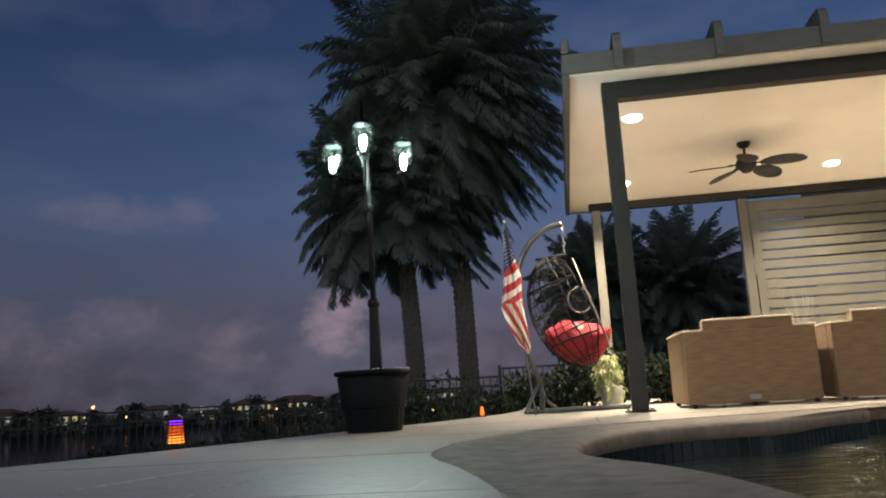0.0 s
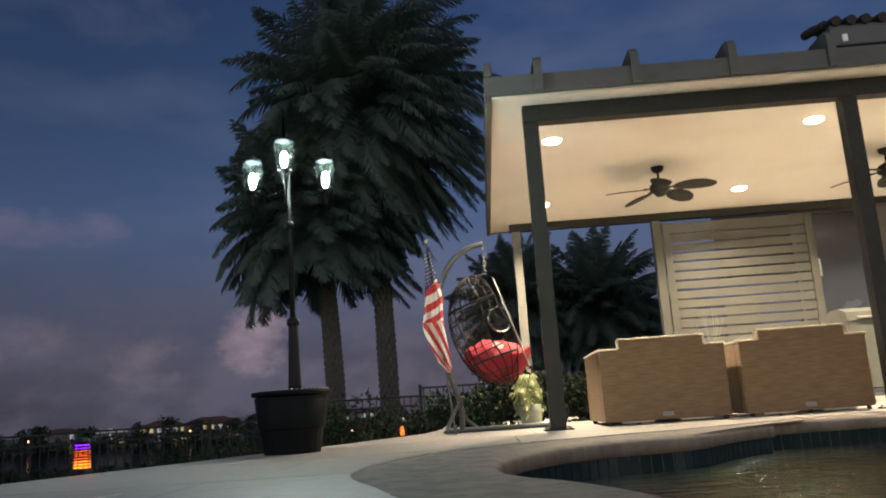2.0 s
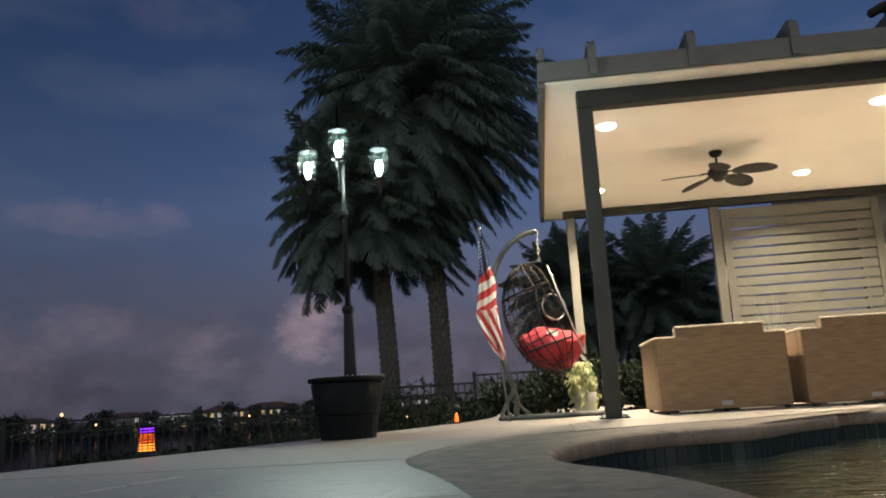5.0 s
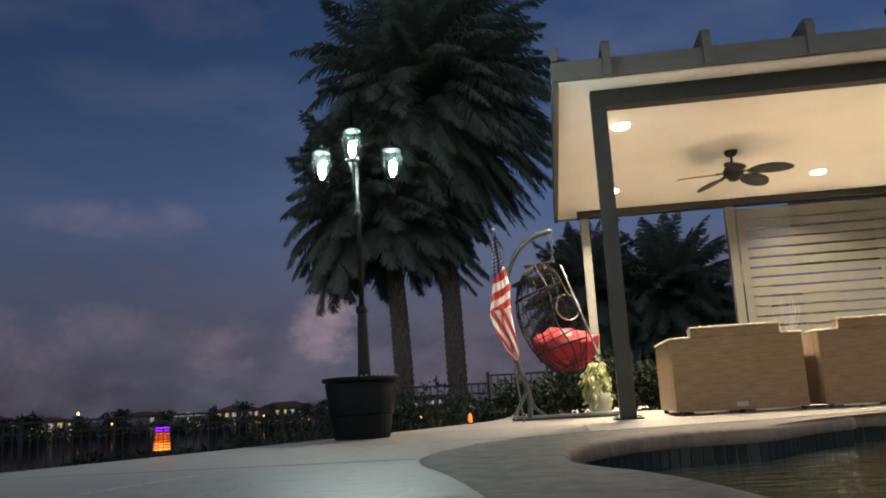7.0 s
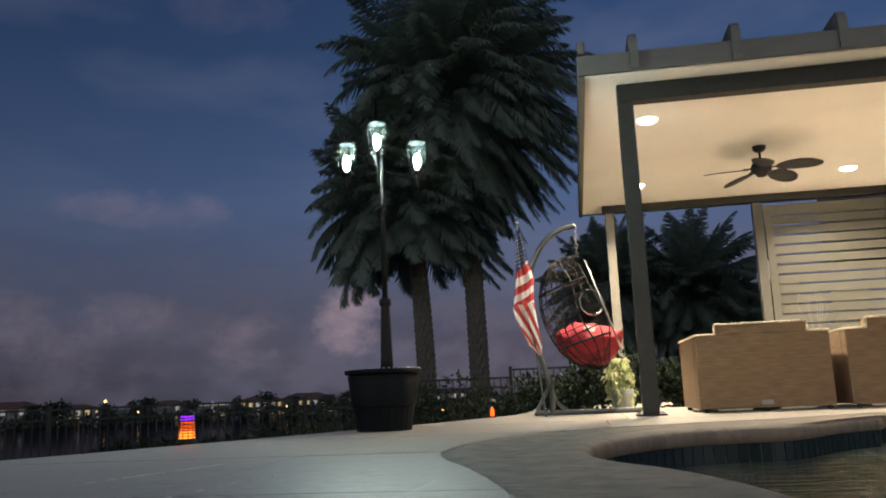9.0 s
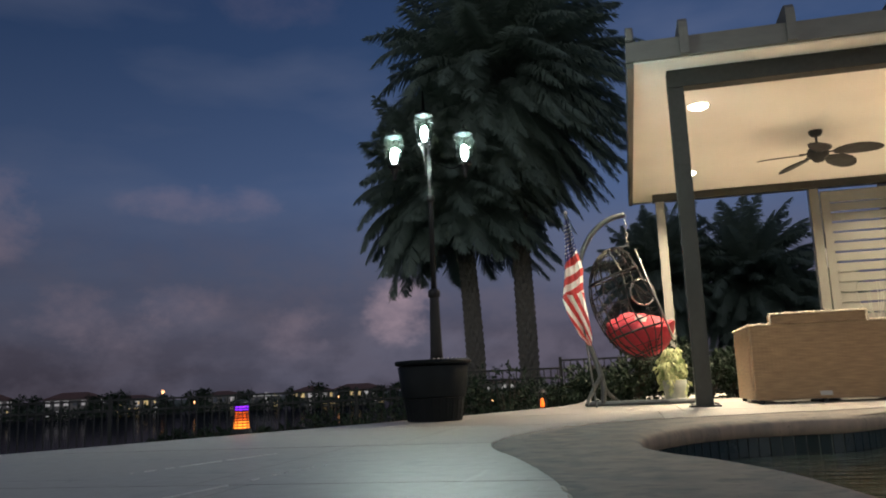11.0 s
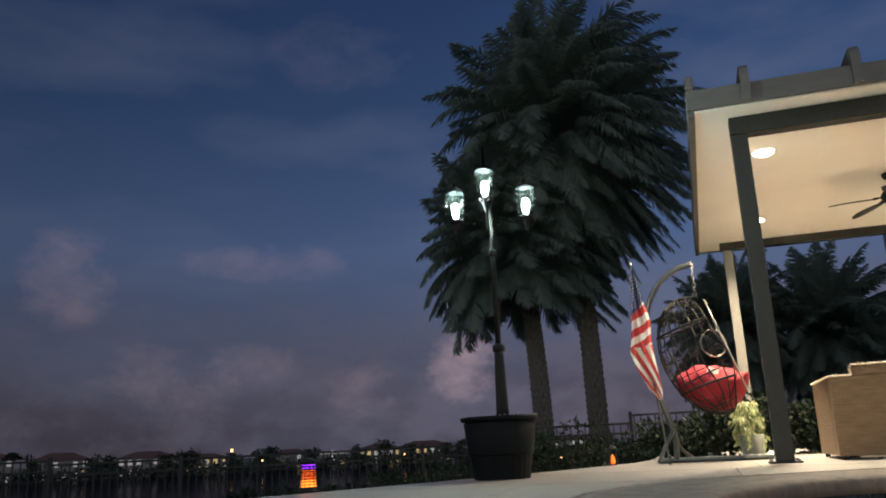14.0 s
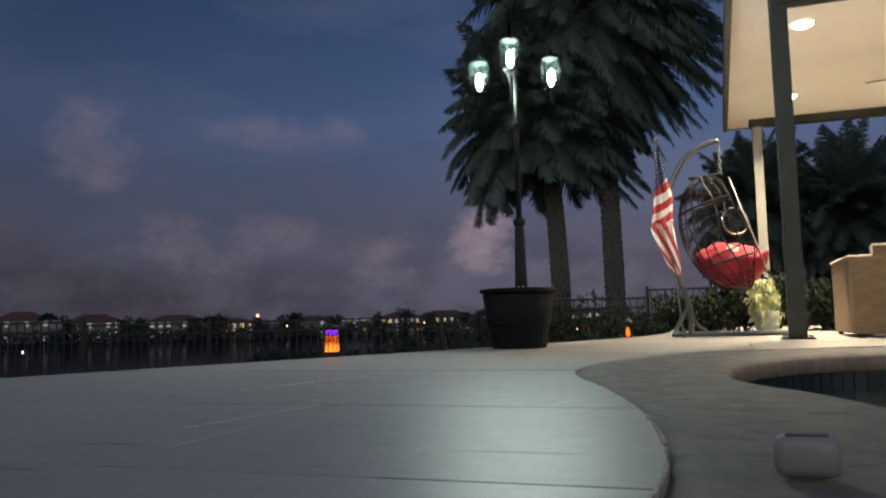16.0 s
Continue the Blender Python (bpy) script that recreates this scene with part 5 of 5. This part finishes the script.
palm(5.4, 27.0, -0.92, 1.5, 0.45, 100, 2.5, 0.0, 15, "low palm behind the pavilion", (0.12, 0, 0), "palms behind the pavilion", -75)


# ---- hedge and far shore ----
def shrub(x, y, foot, wide, tall, seed):
    rng = random.Random(seed)
    t = thing("shrub", pose(x, y, foot), "dark leafy hedge shrub by the fence", "shrub", "hedge shrubs")
    bm = bmesh.new()
    for _ in range(9):
        a, r = rng.uniform(0, 6.28), rng.uniform(0.2, 0.8) * wide / 2
        tube(bm, spline([(0, 0, 0), (r * 0.4 * math.cos(a), r * 0.4 * math.sin(a), tall * 0.4), (r * math.cos(a), r * math.sin(a), tall * rng.uniform(0.7, 0.95))], 3), 0.012, 4)
    part("stem", bm, "soil", t)
    bm = bmesh.new()
    for _ in range(16):
        c = (rng.uniform(-0.4, 0.4) * wide, rng.uniform(-0.35, 0.35) * wide, tall * rng.uniform(0.3, 0.92))
        leafy(bm, c, (0.26 * wide, 0.26 * wide, 0.16 * tall), 60, 0.075, rng, 0.0)
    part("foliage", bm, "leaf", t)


rng = random.Random(21)
for k in range(13):
    x = -2.6 + k * 0.46
    shrub(x, 11.3 + 0.1 * k + rng.uniform(-0.3, 0.3), -0.92, 1.0, 1.15 + rng.uniform(-0.06, 0.28), 40 + k)
for k, (x, y, h) in enumerate(((-3.3, 11.0, 0.82), (-4.0, 10.6, 0.75), (-4.8, 10.2, 0.7), (-5.6, 10.0, 0.66))):
    shrub(x, y, -0.92, 1.1, h + 0.1, 80 + k)
for k, (x, y) in enumerate(((-0.30, 9.35), (0.05, 9.15), (0.42, 9.2), (0.78, 9.25), (1.12, 9.4))):
    shrub(x, y, -0.16, 0.62, 0.62 + 0.07 * (k % 3), 120 + k)


def villa(az, dist, wide, wall, rise, seed, warm=0.15, gable=False):
    """A house across the lake: stucco body, hip or gable roof, real windows, some lit."""
    rng = random.Random(seed)
    a = radians(az)
    t = thing("villa", pose(dist * math.sin(a), dist * math.cos(a), -4.7, 0, 0, -az), "distant lakeside villa with a clay roof", "house", "villas across the lake")
    deep = 11.0
    wall += 2.6
    part("wall", boxed(-wide / 2, wide / 2, 0, deep, 0, wall), "far_wall", t)
    bm = bmesh.new()
    e = 0.7
    inset = 0.0 if gable else min(wide * 0.36, 5.5)
    if gable:
        base = [(-wide / 2 - e, -e), (wide / 2 + e, -e), (wide / 2 + e, deep + e), (-wide / 2 - e, deep + e)]
        b = [bm.verts.new((x, y, wall + 0.01)) for x, y in base]
        r = [bm.verts.new((0, -e, wall + rise)), bm.verts.new((0, deep + e, wall + rise))]
        bm.faces.new((b[0], b[1], r[0])), bm.faces.new((b[2], b[3], r[1])), bm.faces.new((b[1], b[2], r[1], r[0])), bm.faces.new((b[3], b[0], r[0], r[1])), bm.faces.new(b[::-1])
    else:
        b = [bm.verts.new((x, y, wall + 0.01)) for x, y in ((-wide / 2 - e, -e), (wide / 2 + e, -e), (wide / 2 + e, deep + e), (-wide / 2 - e, deep + e))]
        r = [bm.verts.new((-wide / 2 + inset, deep / 2, wall + rise)), bm.verts.new((wide / 2 - inset, deep / 2, wall + rise))]
        bm.faces.new((b[0], b[1], r[1], r[0])), bm.faces.new((b[1], b[2], r[1])), bm.faces.new((b[2], b[3], r[0], r[1])), bm.faces.new((b[3], b[0], r[0])), bm.faces.new(b[::-1])
    bmesh.ops.recalc_face_normals(bm, faces=bm.faces)
    part("roof", bm, "far_roof" if not gable else "filler", t)
    n = int(wide / 2.6)
    for k in range(n):
        x = -wide / 2 + wide * (k + 0.5) / n
        for z in (0.6, wall - 2.2):
            lit = rng.random()
            w = part("window", boxed(x - 0.7, x + 0.7, -0.06, -0.01, z, z + 1.7), "far_warm" if lit < warm else ("far_pale" if lit < 0.6 else "dark_glass"), t)
            part("frame", boxed(x - 0.8, x + 0.8, -0.12, -0.07, z - 0.12, z - 0.01), "far_wall", w)


villa(-49.5, 300, 20, 5.0, 2.9, 1, 0.03)
villa(-46.5, 300, 17, 5.0, 2.8, 2, 0.03)
villa(-42.3, 305, 18, 4.0, 2.6, 3, 0.0)
villa(-37.2, 300, 19, 3.6, 2.2, 4, 0.0)
villa(-33.5, 310, 15, 2.6, 1.6, 9, 0.5)
villa(-28.0, 310, 15, 2.6, 1.8, 5, 0.1)
villa(-25.2, 300, 10, 1.9, 1.3, 6, 0.2, True)
villa(-22.0, 305, 16, 2.9, 1.9, 7, 0.2)
villa(-18.9, 300, 19, 3.1, 2.0, 8, 0.25)
villa(-14.0, 300, 19, 3.1, 1.6, 10, 0.1)
villa(-9.0, 305, 17, 3.0, 1.6, 10, 0.1)


def far_tree(az, dist, tall, seed, palm_like=False):
    rng = random.Random(seed)
    a = radians(az)
    t = thing("tree", pose(dist * math.sin(a), dist * math.cos(a), -4.7), "dark silhouetted tree on the far shore", "tree", "trees on the far shore")
    part("trunk", tubed([(0, 0, 0), (0.2, 0, tall * 0.5), (0, 0, tall * 0.8)], 0.25, 6, taper=lambda u: 1 - 0.5 * u), "bark", t)
    bm = bmesh.new()
    if palm_like:
        for k in range(16):
            w = k * 2.4
            for j in range(10):
                u = j / 9
                leafy(bm, (2.6 * u * math.cos(w), 2.6 * u * math.sin(w), tall * 0.85 + 1.0 * u - 2.2 * u * u), (0.25, 0.25, 0.2), 5, 0.7, rng, 0.5)
    else:
        for _ in range(14):
            leafy(bm, (rng.uniform(-2.0, 2.0), rng.uniform(-1.4, 1.4), tall * rng.uniform(0.25, 0.88)), (1.3, 1.1, 0.13 * tall), 50, 0.75, rng, 0.0)
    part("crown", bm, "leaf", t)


for k, (az, tall, pl) in enumerate(((-45.0, 7.8, True), (-43.9, 6.6, False), (-40.4, 5.6, False), (-39.4, 5.2, False), (-35.2, 5.2, False), (-34.4, 6.0, False), (-30.0, 5.0, False), (-29.2, 5.4, False), (-26.6, 4.0, False),
                                    (-23.4, 4.4, False), (-21.6, 6.2, False), (-19.9, 4.2, False), (-17.6, 4.8, False), (-16.3, 4.6, False), (-12.3, 5.0, False), (-7.0, 5.2, False), (-48.1, 5.2, False), (-31.8, 3.8, False), (-36.1, 4.6, False))):
    far_tree(az, 285, tall + 2.6, 200 + k, pl)
bm = bmesh.new()
rng = random.Random(9)
for k in range(520):
    az = radians(-54 + 56 * k / 520)
    d = 279 + rng.uniform(-4, 4)
    leafy(bm, (d * math.sin(az), d * math.cos(az), -3.4 + rng.uniform(-0.7, 1.3)), (1.5, 1.5, 1.2), 12, 1.3, rng, 0.0)
near = bmesh.new()
for k in range(420):
    u = k / 420
    x = -19.0 + 17.0 * u + rng.uniform(-0.3, 0.3)
    if x < -8.2:
        continue
    y = 7.6 + (x + 19.0) * 0.46 + rng.uniform(-0.5, 0.9)
    leafy(near, (x, y, -0.80 + rng.uniform(-0.2, 0.22)), (0.34, 0.34, 0.28), 70, 0.14, rng, 0.0)
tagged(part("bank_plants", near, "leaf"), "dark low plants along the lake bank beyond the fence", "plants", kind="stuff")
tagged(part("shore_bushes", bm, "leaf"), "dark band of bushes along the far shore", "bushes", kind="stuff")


def shore_lamp(az, dist, z, mat, r):
    a = radians(az)
    t = thing("street_lamp", pose(dist * math.sin(a), dist * math.cos(a), -4.7), "distant lit lamp on the far shore", "lamp", "lamps on the far shore")
    part("pole", tubed([(0, 0, 0), (0, 0, z + 4.7)], 0.06, 6), "black_metal", t)
    part("globe", lathe([(r * 0.3, z + 4.7 - r), (r, z + 4.7), (r * 0.3, z + 4.7 + r)], 10), mat, t)


for az, d, z, mat, r in ((-31.9, 270, 2.4, "far_amber", 0.5), (-29.9, 262, -1.1, "far_amber", 0.3), (-46.4, 60, -1.35, "far_white", 0.09), (-47.7, 60, -1.3, "far_white", 0.06), (-33.4, 262, -0.6, "far_warm", 0.4),
                         (-32.4, 262, -0.5, "far_warm", 0.4), (-20.3, 262, -1.3, "far_amber", 0.28), (-9.6, 60, -0.9, "far_amber", 0.10), (-24.6, 262, 0.2, "far_warm", 0.3), (-41.0, 262, -1.6, "far_warm", 0.25)):
    shore_lamp(az, d, z, mat, r)
